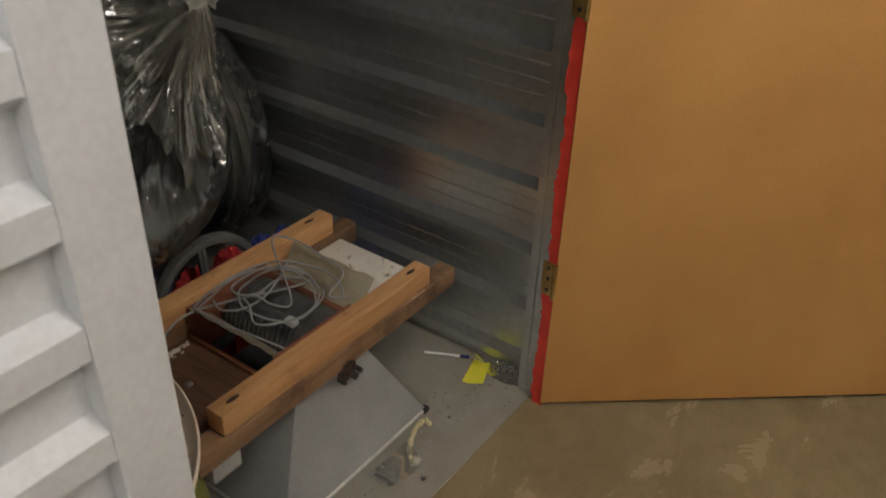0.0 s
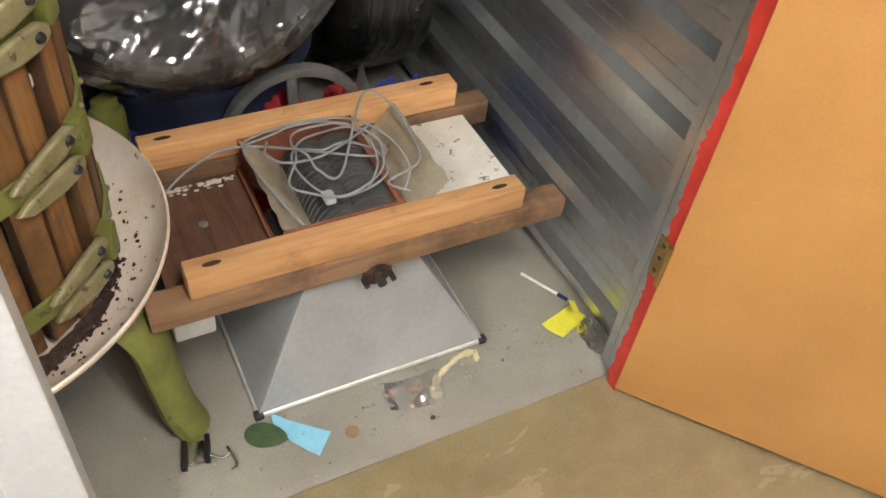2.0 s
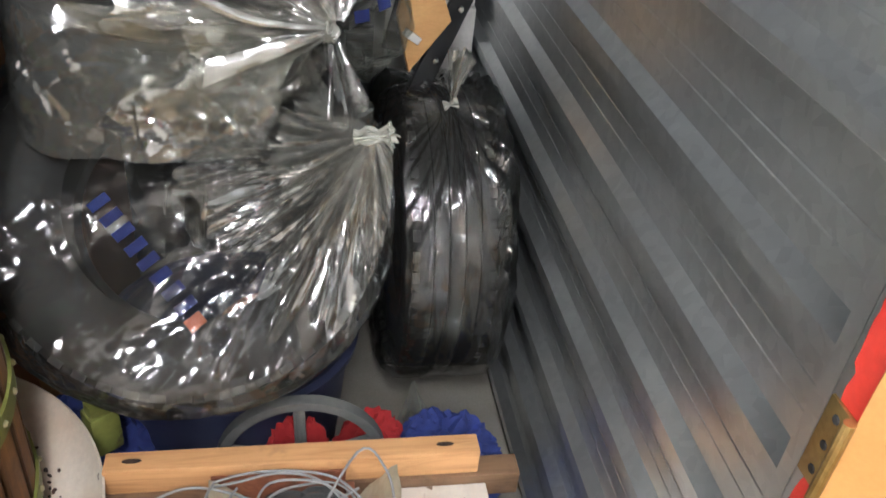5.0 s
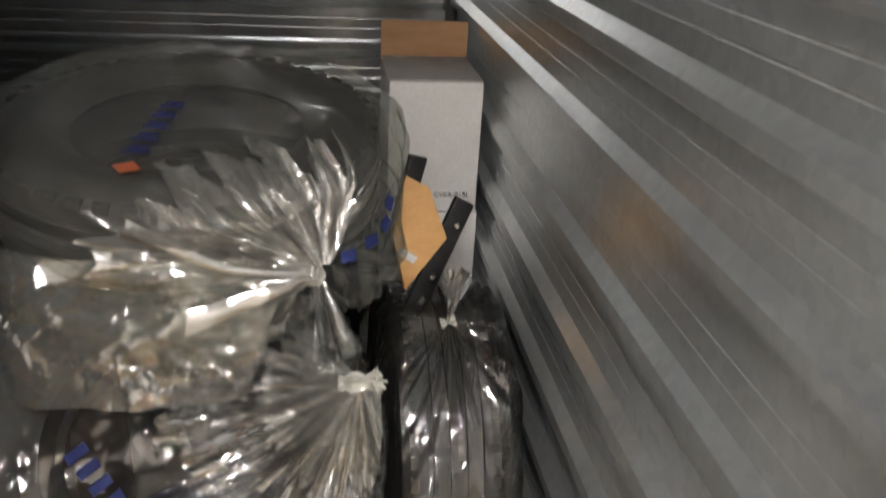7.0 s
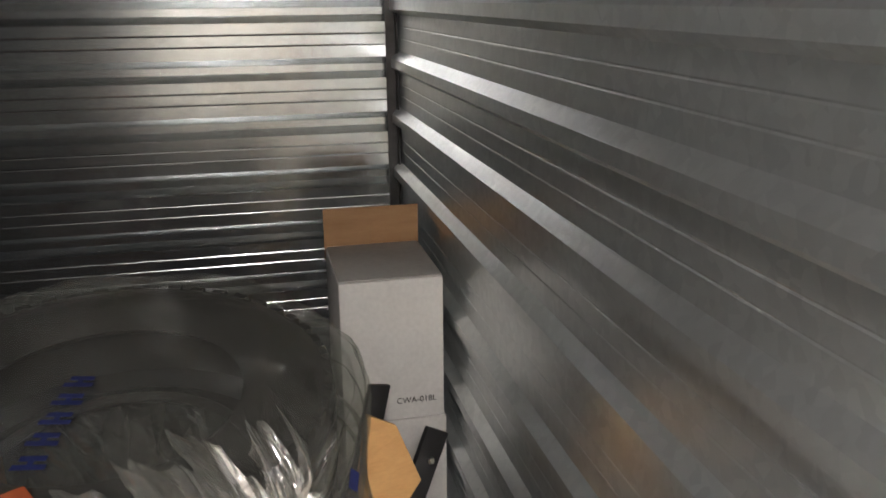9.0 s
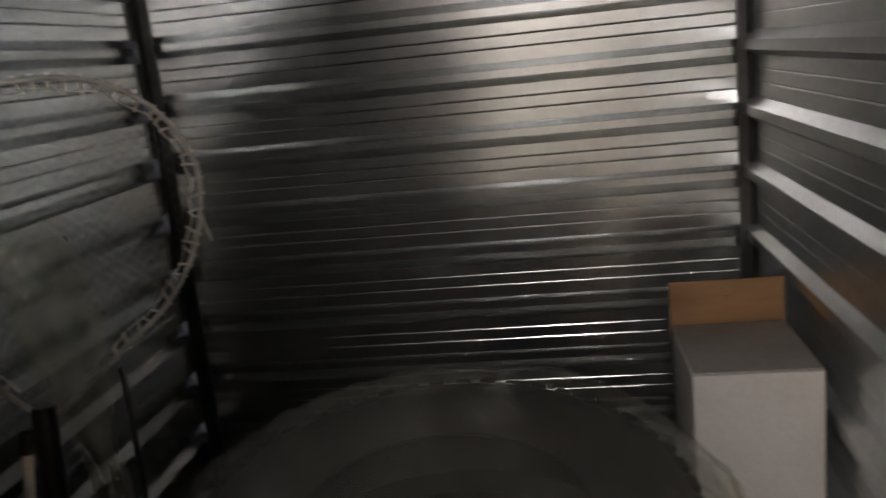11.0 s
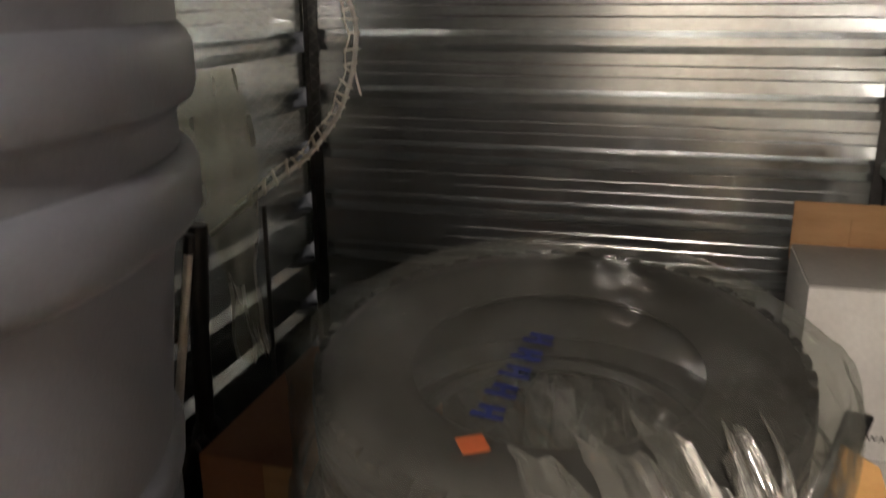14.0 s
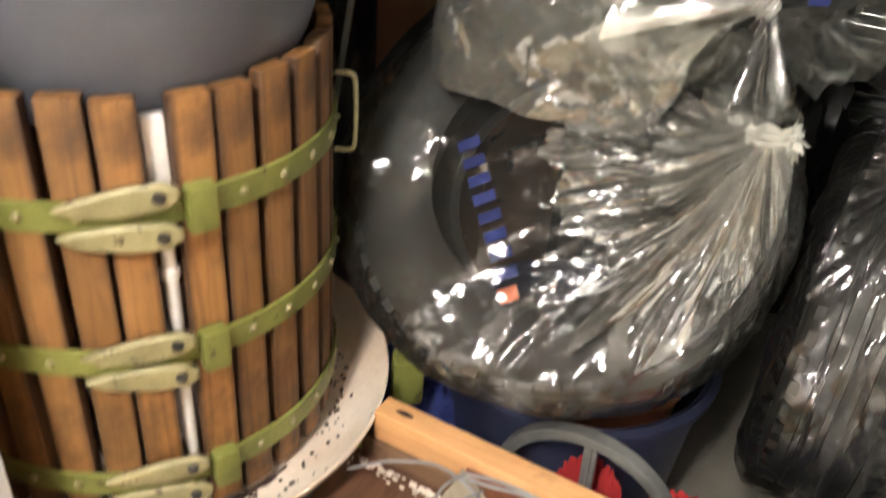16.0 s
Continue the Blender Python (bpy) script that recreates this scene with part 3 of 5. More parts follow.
# ---- the grape crusher on its upturned hopper ----
def hopper():
    h = thing("metal_hopper", "dull grey sheet metal hopper lying upside down on the floor", "hopper", (1.40, 1.63, 0))
    x0, x1, y0, y1, z0 = 1.160, 1.645, 1.462, 1.800, 0.006
    a0, a1, b0, b1, z1 = 1.285, 1.500, 1.530, 1.735, 0.262
    lo = [(x0, y0, z0), (x1, y0, z0), (x1, y1, z0), (x0, y1, z0)]
    hi = [(a0, b0, z1), (a1, b0, z1), (a1, b1, z1), (a0, b1, z1)]
    c = Vector((1.40, 1.63, 0))
    for i, nm in enumerate(("front_panel", "side_panel", "back_panel", "side_panel")):
        j = (i + 1) % 4
        p = [Vector(q) - c for q in (lo[i], lo[j], hi[j], hi[i])]
        nrm = (p[1] - p[0]).cross(p[3] - p[0]).normalized()
        bm = bmesh.new()
        bot = [bm.verts.new(q) for q in p]
        top = [bm.verts.new(q + nrm * 0.0015) for q in p]
        bm.faces.new(bot)
        bm.faces.new(list(reversed(top)))
        for k in range(4):
            bm.faces.new((bot[k], bot[(k + 1) % 4], top[(k + 1) % 4], top[k]))
        part(nm, bm, SHEET, h, "", False)
        e0, e1 = Vector(lo[i]) - c, Vector(lo[j]) - c
        d = (e1 - e0).normalized()
        part("rolled_edge", tube([e0 + d * 0.008, e1 - d * 0.008], 0.0055, 8), RIM_METAL, h, "pale rolled wire edge")
        part("corner_bead", tube([p[0] + nrm * 0.001, p[3] + nrm * 0.001], 0.0025, 6), SHEET, h)
        part("corner_cap", box(e0.x - 0.009, e0.x + 0.009, e0.y - 0.009, e0.y + 0.009, 0, 0.014, 0.003), DARK_STEEL, h)
    up = Vector((0, -0.256, 0.068)).normalized()
    part("dried_splash", moved(slab([(-0.007, -0.022), (0.004, -0.014), (0.010, 0.008), (0.004, 0.020), (0.001, 0.004), (-0.004, -0.006)], 0.0006), frame_of((1, 0, 0), (0, 0.068, 0.256), Vector((1.212, 1.483, 0.085)) - c + up * 0.0005)), WHITE_PLASTIC, h, "white dried splash")
    return h


hopper()


def rail(x0, x1, y0, y1, z0, z1, mat, name, parent, label=""):
    ob = part(name, box(x0, x1, y0, y1, z0, z1, 0.004), mat, parent, label)
    return ob


crusher = thing("grape_crusher", "old wooden grape crusher frame with two metal rollers", "grape crusher", (1.40, 1.67, 0.265))
O = crusher.location
def cx(bm):
    return moved(bm, Matrix.Translation(-O))
for y0, y1, mid_z, top_z, end in ((1.500, 1.545, 0.337, 0.386, 1.706), (1.818, 1.862, 0.346, 0.402, 1.722)):
    part("top_rail", cx(box(1.080, end, y0, y1, mid_z, top_z, 0.004)), PINE_X, crusher, "planed orange pine rail")
    part("lower_rail", cx(box(1.010 if y0 < 1.6 else 1.062, 1.802, y0 - 0.006, y1 - 0.002, 0.288, mid_z - 0.001, 0.005)), PINE_DARK, crusher, "aged grey-brown rail")
    for x in (1.125, 1.660):
        part("bolt_hole", cx(moved(lathe([(0, 0.0012), (0.009, 0.0012), (0.013, 0.0004)], 14), pose(x, (y0 + y1) / 2, top_z) @ Matrix.Diagonal((1.25, 0.42, 1, 1)))), POMACE, crusher, "dark stained bolt hole")
part("end_board", cx(box(1.052, 1.245, 1.545, 1.812, 0.296, 0.312, 0.002)), BOARD_DARK, crusher, "juice-stained dark board")
bm = bmesh.new()
rng = random.Random(31)
for k in range(90):
    q = rng.uniform(0.0012, 0.004)
    bmesh.ops.create_icosphere(bm, subdivisions=1, radius=q, matrix=Matrix.Translation((rng.uniform(1.06, 1.235), 1.800 - abs(rng.gauss(0, 0.008)), 0.3125)) @ Matrix.Diagonal((1.8, 1, 0.5, 1)))
part("dried_crust", cx(bm), WHITE_BOARD, crusher, "pale dried residue")["kind"] = "stuff"
part("board_bolt", cx(moved(lathe([(0, 0.004), (0.006, 0.003), (0.009, 0)], 12), pose(1.150, 1.690, 0.312))), IRON_GREY, crusher, "dull bolt head in the board")
part("cross_board", cx(box(1.246, 1.256, 1.546, 1.811, 0.290, 0.322, 0.002)), BOARD_RED, crusher)
part("cross_board", cx(box(1.484, 1.498, 1.546, 1.811, 0.300, 0.352, 0.002)), BOARD_RED, crusher)
part("painted_board", cx(box(1.560, 1.738, 1.547, 1.811, 0.304, 0.326, 0.003)), WHITE_BOARD, crusher, "chipped white painted board")
for y in (1.546, 1.806):
    part("inner_cheek", cx(box(1.255, 1.482, y, y + 0.006, 0.262, 0.386, 0.001)), BOARD_RED, crusher)


def ridge_of(u, seed):
    return abs((u + 0.4 * math.sin(seed * 2.0 + u * 1.7)) % 1.0 - 0.5)


def bent_plate(x_top, x_low, z_top, z_low, y0, y1, seed):
    """A thin plate leaning into the rollers, wavy along its top edge."""
    bm = bmesh.new()
    n, m = 14, 8
    g = []
    for side in (0.0, 0.0016):
        for i in range(n + 1):
            y = y0 + (y1 - y0) * i / n
            w = 0.006 * noise.noise(Vector((seed, y * 22, 0)))
            for j in range(m + 1):
                s = j / m
                dent = 0.006 * noise.noise(Vector((y * 18, s * 3, seed))) + 0.006 * ridge_of(y * 26 + 2.5 * s, seed)
                g.append(bm.verts.new((x_top + (x_low - x_top) * s + dent + side, y, z_top + w * (1 - s) + (z_low - z_top) * s ** 1.15)))
    a = (n + 1) * (m + 1)
    for i in range(n):
        for j in range(m):
            q = [i * (m + 1) + j, (i + 1) * (m + 1) + j, (i + 1) * (m + 1) + j + 1, i * (m + 1) + j + 1]
            bm.faces.new([g[k] for k in q])
            bm.faces.new([g[a + k] for k in reversed(q)])
    return bm


part("scraper_plate", cx(bent_plate(1.252, 1.325, 0.392, 0.318, 1.552, 1.800, 2)), PLATE, crusher, "bent beige metal scraper plate")
part("scraper_plate", cx(bent_plate(1.566, 1.500, 0.404, 0.322, 1.552, 1.800, 5)), PLATE, crusher, "bent beige metal scraper plate")


fin_mesh = moved(lathe([(0.020, -0.0016), (0.040, -0.0012), (0.0480, -0.0007), (0.0480, 0.0007), (0.040, 0.0012), (0.020, 0.0016)], 30), pose(0, 0, 0, 90, 0, 0))
fin_mesh = done(fin_mesh, "fin")
fin_mesh.materials.append(ALU)
fin_mesh.shade_smooth()
fin_mesh.set_sharp_from_angle(angle=radians(35))


def roller(x, hand):
    """A dark roller along y that carries slanted bright fins."""
    core = part("roller", cx(tube([(x, 1.553, 0.314), (x, 1.804, 0.314)], 0.034, 24)), DARK_STEEL, crusher, "dark roller with cast aluminium fins")
    for k in range(17):
        f = new("fin", fin_mesh)
        f.parent = core
        f.matrix_basis = Matrix.Translation(-O) @ pose(x, 1.566 + 0.0138 * k + (0.006 if hand < 0 else 0.0), 0.318, 0, 0, 15 * hand)


roller(1.372, 1)
roller(1.446, -1)
part("axle", cx(tube([(1.408, 1.470, 0.274), (1.408, 1.975, 0.274)], 0.009, 10)), DARK_STEEL, crusher)
bearing = part("bearing", cx(moved(lathe([(0, 0.014), (0.009, 0.014), (0.011, 0.007), (0.022, 0.006), (0.030, 0.0), (0, 0)], 18), pose(1.408, 1.497, 0.276, 90, 0, 0))), POMACE, crusher, "greasy dark bearing")
for dx in (-0.026, 0.026):
    part("bearing_bolt", cx(tube([(1.408 + dx, 1.498, 0.268), (1.408 + dx, 1.478, 0.268)], 0.006, 6)), DARK_STEEL, bearing)
part("foot_block", cx(box(1.045, 1.115, 1.504, 1.560, 0.236, 0.2875, 0.006)), GREY_PLASTIC, crusher, "pale grey block under the rail")
part("foot_block", cx(box(1.045, 1.115, 1.795, 1.850, 0.236, 0.2875, 0.006)), GREY_PLASTIC, crusher)
wheel = part("flywheel", cx(moved(lathe([(0.160, -0.012), (0.160, 0.012), (0.154, 0.013), (0.140, 0.010), (0.137, 0.0), (0.140, -0.010), (0.154, -0.013)], 64, None, True), pose(1.408, 1.935, 0.274, 90, 0, 0))), IRON_GREY, crusher, "grey painted spoked flywheel")
part("hub", cx(moved(lathe([(0, 0.02), (0.024, 0.02), (0.028, 0.012), (0.028, -0.012), (0.024, -0.02), (0, -0.02)], 20), pose(1.408, 1.935, 0.274, 90, 0, 0))), IRON_GREY, wheel)
for a in (20, 92, 164, 236, 308):
    bm = box(0.020, 0.142, -0.011, 0.011, -0.005, 0.005, 0.003)
    box(0.020, 0.142, -0.0035, 0.0035, -0.009, 0.009, 0.002, bm)
    part("spoke", cx(moved(bm, pose(1.408, 1.935, 0.274, 90, 0, 0) @ pose(0, 0, 0, 0, 0, a))), IRON_GREY, wheel)

# cable lying in loose loops over the rollers
rng = random.Random(12)
pts = [(1.085, 1.74, 0.345), (1.16, 1.775, 0.375), (1.26, 1.780, 0.392)]
for k in range(30):
    a = k * 0.58
    r = 0.078 + 0.034 * math.sin(k * 0.37) + rng.uniform(-0.010, 0.010)
    pts.append((1.405 + 1.05 * r * math.cos(a) + 0.035 * math.sin(k * 0.23), 1.685 + 1.05 * r * math.sin(a), 0.380 + 0.008 * math.sin(k * 1.7) + 0.0012 * k))
pts += [(1.50, 1.80, 0.440), (1.545, 1.77, 0.43), (1.555, 1.70, 0.412), (1.54, 1.62, 0.405), (1.47, 1.60, 0.392), (1.50, 1.57, 0.385)]
cable = thing("electric_cable", "thin grey cable in loose tangled loops on the crusher", "cable", (1.40, 1.69, 0.36))
part("lead", moved(tube(smooth_path(pts, 6), 0.0024, 6), Matrix.Translation(-cable.location)), CABLE, cable)
part("lead", moved(tube(smooth_path([(1.262, 1.795, 0.392), (1.250, 1.74, 0.402), (1.262, 1.66, 0.398), (1.285, 1.585, 0.385), (1.300, 1.555, 0.372)], 6), 0.0024, 6), Matrix.Translation(-cable.location)), CABLE, cable)
for run in ([(1.262, 1.792, 0.394), (1.32, 1.800, 0.402), (1.40, 1.792, 0.410), (1.47, 1.765, 0.412), (1.515, 1.70, 0.405), (1.520, 1.62, 0.398), (1.49, 1.575, 0.385)],
            [(1.255, 1.785, 0.390), (1.30, 1.786, 0.398), (1.365, 1.795, 0.404), (1.43, 1.775, 0.408), (1.475, 1.72, 0.404), (1.470, 1.65, 0.396), (1.43, 1.60, 0.385)],
            [(1.300, 1.775, 0.396), (1.285, 1.735, 0.400), (1.310, 1.700, 0.402), (1.370, 1.695, 0.402), (1.430, 1.715, 0.404), (1.500, 1.750, 0.408)]):
    part("lead", moved(tube(smooth_path(run, 6), 0.0024, 6), Matrix.Translation(-cable.location)), CABLE, cable)
part("plug", moved(box(1.345, 1.365, 1.585, 1.612, 0.384, 0.398, 0.004), Matrix.Translation(-cable.location)), GREY_PLASTIC, cable)


# ---- the wine press ----
PX, PY, PR = 0.705, 1.720, 0.293
press = thing("wine_press", "wooden basket wine press with green hoops and a white pan", "wine press", (PX, PY, 0))
part("pan", lathe([(0, 0.335), (0.28, 0.335), (0.335, 0.342), (0.372, 0.372), (0.384, 0.390), (0.388, 0.396), (0.392, 0.393), (0.391, 0.386), (0.384, 0.376), (0.345, 0.334), (0.29, 0.326), (0, 0.326)], 96), ENAMEL, press, "stained white enamel pan")
rng = random.Random(9)
bm = bmesh.new()
for k in range(420):
    a = rng.uniform(-1.9, 1.2)
    r = rng.choice((rng.gauss(0.312, 0.008), rng.gauss(0.325, 0.02)))
    if a > -0.3 and rng.random() < 0.75:
        continue
    s = rng.uniform(0.0015, 0.006)
    z = 0.3415 if r < 0.335 else 0.342 + (r - 0.335) * 0.81
    m = Matrix.Translation((r * math.cos(a), r * math.sin(a), z)) @ Euler((rng.random() * 6, rng.random() * 6, rng.random() * 6)).to_matrix().to_4x4() @ Matrix.Diagonal((s, s * 0.8, s * 0.5, 1))
    bmesh.ops.create_icosphere(bm, subdivisions=1, radius=1, matrix=m)
ob = part("grape_pulp", bm, POMACE, press, "dark dried grape pulp")
ob["kind"] = "stuff"
bm = bmesh.new()
strip = []
for i in range(98):
    a = radians(-125 + 1.25 * i)
    row = []
    for j in range(9):
        u = j / 8
        edge = 0.018 + 0.016 * noise.noise(Vector((i * 0.11, 3, 1))) + 0.008 * noise.noise(Vector((i * 0.5, 9, 1)))
        fade = max(0.05, 1 - max(0, i - 60) / 45)
        r = 0.292 + (0.02 + edge * fade) * u
        row.append(bm.verts.new((r * math.cos(a), r * math.sin(a), 0.3352 + max(0.0, fade * 0.014 * (1 - u ** 2) * (0.7 + 0.6 * noise.noise(Vector((i * 0.4, j * 0.9, 5))))))))
    strip.append(row)
for a, b in zip(strip, strip[1:]):
    for j in range(8):
        bm.faces.new((a[j], a[j + 1], b[j + 1], b[j]))
part("pulp_crust", bm, POMACE, press, "dark crust of dried grape pulp")
GAP = -32.0
N = 30
slat_mesh = None
for k in range(N):
    a = GAP + 360.0 * (k + 0.5) / N + (1.8 if k == 0 else -1.8 if k == N - 1 else 0)
    if slat_mesh is None:
        bm = box(-0.011, 0.011, -0.0238, 0.0238, 0.352, 0.980, 0.0035)
        slat_mesh = done(bm, "slat")
        slat_mesh.materials.append(SLAT)
        slat_mesh.shade_smooth()
        slat_mesh.set_sharp_from_angle(angle=radians(35))
    ob = new("slat", slat_mesh)
    ob.parent = press
    ob.matrix_basis = pose(0, 0, 0, 0, 0, a) @ pose(PR - 0.008, 0, rng.uniform(-0.006, 0.006), 0, 0, rng.uniform(-2, 2))
for z in (0.846, 0.640, 0.428):
    hoop = part("hoop", moved(lathe([(PR + 0.004, -0.019), (PR + 0.009, -0.018), (PR + 0.009, 0.018), (PR + 0.004, 0.019)], 80, None, True), pose(0, 0, z)), GREEN, press, "olive green painted steel hoop")
    for k in range(N):
        a = radians(GAP + 360.0 * (k + 0.5) / N)
        part("rivet", moved(lathe([(0, 0.006), (0.004, 0.005), (0.0065, 0)], 8), pose(0, 0, z) @ Matrix.Rotation(a, 4, "Z") @ pose(PR + 0.0085, 0, 0, 0, 90, 0)), GREEN_WORN, hoop)
    # toggle catch: two leaf-shaped levers on a block
    lever = [(-0.078, 0.000), (-0.060, -0.011), (-0.020, -0.016), (0.012, -0.013), (0.024, -0.004), (0.024, 0.006), (0.012, 0.013), (-0.020, 0.012), (-0.060, 0.006)]
    for dz, tilt, out in ((0.024, 5, 0.012), (-0.026, -3, 0.012)):
        m = Matrix.Rotation(radians(GAP - 3), 4, "Z") @ pose(PR + out, 0, z + dz, 90, 0, 90) @ pose(0, 0, 0, 0, -10, tilt)
        c = part("catch_lever", moved(slab([(1.35 * u, 1.3 * v) for u, v in lever], 0.012), m), GREEN_WORN, hoop, "worn olive cast lever")
        bmesh_edge = c.modifiers.new("bevel", "BEVEL")
        bmesh_edge.width, bmesh_edge.segments = 0.004, 2
        part("pivot", moved(lathe([(0, 0.006), (0.006, 0.005), (0.008, 0)], 10), m @ pose(0.010, 0, 0.012)), DARK_STEEL, c)
    m = Matrix.Rotation(radians(GAP + 7), 4, "Z") @ pose(PR + 0.006, 0, z)
    part("catch_block", moved(box(-0.002, 0.022, -0.018, 0.018, -0.030, 0.030, 0.006), m), GREEN, hoop)
a = radians(GAP)
part("seam_rod", moved(lathe([(0, 0.40), (0.0095, 0.40), (0.0095, 0.735), (0.0125, 0.738), (0.0125, 0.750), (0.0095, 0.753), (0.0095, 0.83), (0, 0.83)], 14), Matrix.Rotation(a, 4, "Z") @ Matrix.Translation((PR - 0.020, 0, 0))), WHITE_PLASTIC, press, "white rod at the basket's seam")
part("seam_bar", moved(box(-0.008, 0.006, -0.013, 0.013, 0.82, 0.950, 0.002), Matrix.Rotation(a, 4, "Z") @ Matrix.Translation((PR - 0.020, 0, 0))), WHITE_PLASTIC, press, "white bar at the basket's seam")
for ang in (38, 218):
    m = Matrix.Rotation(radians(ang), 4, "Z")
    part("lifting_handle", moved(tube(smooth_path([(PR + 0.006, 0, 0.905), (PR + 0.030, 0, 0.902), (PR + 0.036, 0, 0.88), (PR + 0.036, 0, 0.80), (PR + 0.028, 0, 0.785), (PR + 0.006, 0, 0.786)], 4), 0.0035, 7), m), GREEN_WORN, press, "olive wire handle")
def heap_lug():
    bm = box(0.398, 0.455, -0.024, 0.024, 0.300, 0.398, 0.012)
    box(0.404, 0.448, -0.016, 0.016, 0.388, 0.420, 0.008, bm)
    return bm
for ang in (-34, 45, 178):
    m = Matrix.Rotation(radians(ang), 4, "Z")
    bm = bmesh.new()
    path = smooth_path([(0.328, 0, 0.312), (0.360, 0, 0.26), (0.370, 0, 0.17), (0.386, 0, 0.06), (0.408, 0, 0.004)], 6)
    rows = []
    for i, p in enumerate(path):
        s = i / (len(path) - 1)
        w, d = 0.052 - 0.012 * s, 0.024 + 0.006 * s
        rows.append([bm.verts.new(p + Vector((d * math.cos(q), w * math.sin(q), 0))) for q in [2 * math.pi * k / 12 for k in range(12)]])
    for r0, r1 in zip(rows, rows[1:]):
        for k in range(12):
            bm.faces.new((r0[k], r0[(k + 1) % 12], r1[(k + 1) % 12], r1[k]))
    bm.faces.new(rows[0])
    bm.faces.new(rows[-1])
    leg = part("leg", moved(bm, m), GREEN, press, "olive green cast leg")
    if ang == 45:
        part("lug", moved(heap_lug(), m @ pose(0, 0, 0, 0, 0, -9)), GREEN, leg)
    part("bracket", moved(box(0.318, 0.376, -0.030, 0.030, 0.325, 0.352, 0.006), m @ pose(-0.02, 0, -0.034)), GREEN_WORN, leg)

# ---- the drum in the basket ----
drum = thing("plastic_drum", "big grey plastic drum standing in the press basket", "drum", (0.742, 1.720, 0.90))
prof = [(0, 0.0), (0.17, 0.0), (0.205, 0.018), (0.236, 0.085), (0.268, 0.19), (0.286, 0.29), (0.296, 0.350), (0.300, 0.368), (0.308, 0.376), (0.311, 0.384), (0.311, 0.402), (0.308, 0.409), (0.300, 0.414), (0.299, 0.424), (0.309, 0.431), (0.3165, 0.436), (0.3175, 0.450), (0.314, 0.456), (0.310, 0.462),
        (0.322, 0.59), (0.328, 0.622), (0.343, 0.632), (0.347, 0.640), (0.3475, 0.668), (0.344, 0.676), (0.335, 0.682), (0.334, 0.704), (0.337, 0.710), (0.347, 0.716), (0.350, 0.726), (0.3495, 0.752), (0.346, 0.760), (0.340, 0.766), (0.340, 0.86), (0.334, 0.93), (0.320, 1.00), (0.295, 1.06), (0.26, 1.10), (0.20, 1.125), (0, 1.13)]
part("body", lathe(prof, 96), DRUM_GREY, drum)
def raised(a0, a1, z0, z1, r=0.3165):
    bm = bmesh.new()
    n = 10
    vs = []
    for i in range(n + 1):
        a = radians(a0 + (a1 - a0) * i / n)
        vs.append([bm.verts.new((q * math.cos(a), q * math.sin(a), z)) for q, z in ((r - 0.002, z0), (r + 0.0035, z0 + 0.001), (r + 0.0035, z1 - 0.001), (r - 0.002, z1))])
    for p, q in zip(vs, vs[1:]):
        for k in range(3):
            bm.faces.new((p[k], p[k + 1], q[k + 1], q[k]))
    for e in (vs[0], vs[-1]):
        bm.faces.new(e)
    return bm
for arc in ((-17.9, -17.1, 0.569, 0.640), (-17.9, -13.0, 0.565, 0.570), (-13.8, -13.0, 0.515, 0.568), (-60, -13.0, 0.511, 0.516)):
    part("moulded_line", raised(*arc), DRUM_GREY, drum)


# ---- tyres in clear bags ----
def tyre_mesh(R=0.338, w=0.196, rim=0.200):
    h = w / 2
    p = [(rim, -h * 0.72), (rim + 0.010, -h * 0.80), (rim + 0.03, -h * 0.97), (rim + 0.07, -h * 1.02), (R - 0.045, -h * 0.98), (R - 0.018, -h * 0.90), (R - 0.006, -h * 0.78)]
    for c in (-0.5, -0.17, 0.17, 0.5):
        p += [(R, h * c - 0.006), (R - 0.008, h * c - 0.005), (R - 0.008, h * c + 0.005), (R, h * c + 0.006)]
    p += [(R - 0.006, h * 0.78), (R - 0.018, h * 0.90), (R - 0.045, h * 0.98), (rim + 0.07, h * 1.02), (rim + 0.03, h * 0.97), (rim + 0.010, h * 0.80), (rim, h * 0.72),
          (rim + 0.012, h * 0.60), (rim + 0.06, h * 0.82), (R - 0.035, h * 0.70), (R - 0.022, 0), (R - 0.035, -h * 0.70), (rim + 0.06, -h * 0.82), (rim + 0.012, -h * 0.60)]
    bm = lathe(p, 72, None, True)
    # shoulder blocks
    for k in range(48):
        a = 2 * math.pi * k / 48
        for s in (-1, 1):
            m = Matrix.Rotation(a, 4, "Z") @ Matrix.Translation((R - 0.010, 0, s * h * 0.82))
            q = bmesh.ops.create_cube(bm, size=1.0, matrix=m @ Matrix.Diagonal((0.012, 0.024, 0.016, 1)))
    return bm


def ridge(v):
    return 1.0 - 2.0 * abs(noise.noise(v))


def tri(x):
    """A zigzag between 0 and 1."""
    return abs(x % 1.0 - 0.5) * 2


CREASES = [Vector(d).normalized() for d in ((1, 0.3, 0.2), (-0.4, 1, 0.5), (0.3, -0.5, 1), (0.9, 0.8, -0.6), (-0.7, 0.2, 0.9))]


def facets(v):
    """Flat angular facets: zigzag folds that cross one another in several directions."""
    h = 0.0
    for k, d in enumerate(CREASES):
        h += tri(v.dot(d) * (0.7 + 0.17 * k) + 0.9 * noise.noise(v * 0.45 + d * 9) + k * 0.37) * (1.0 if noise.noise(v * 0.5 - d * 7) > -0.12 else 0.25)
    return h / 2.5 - 0.5


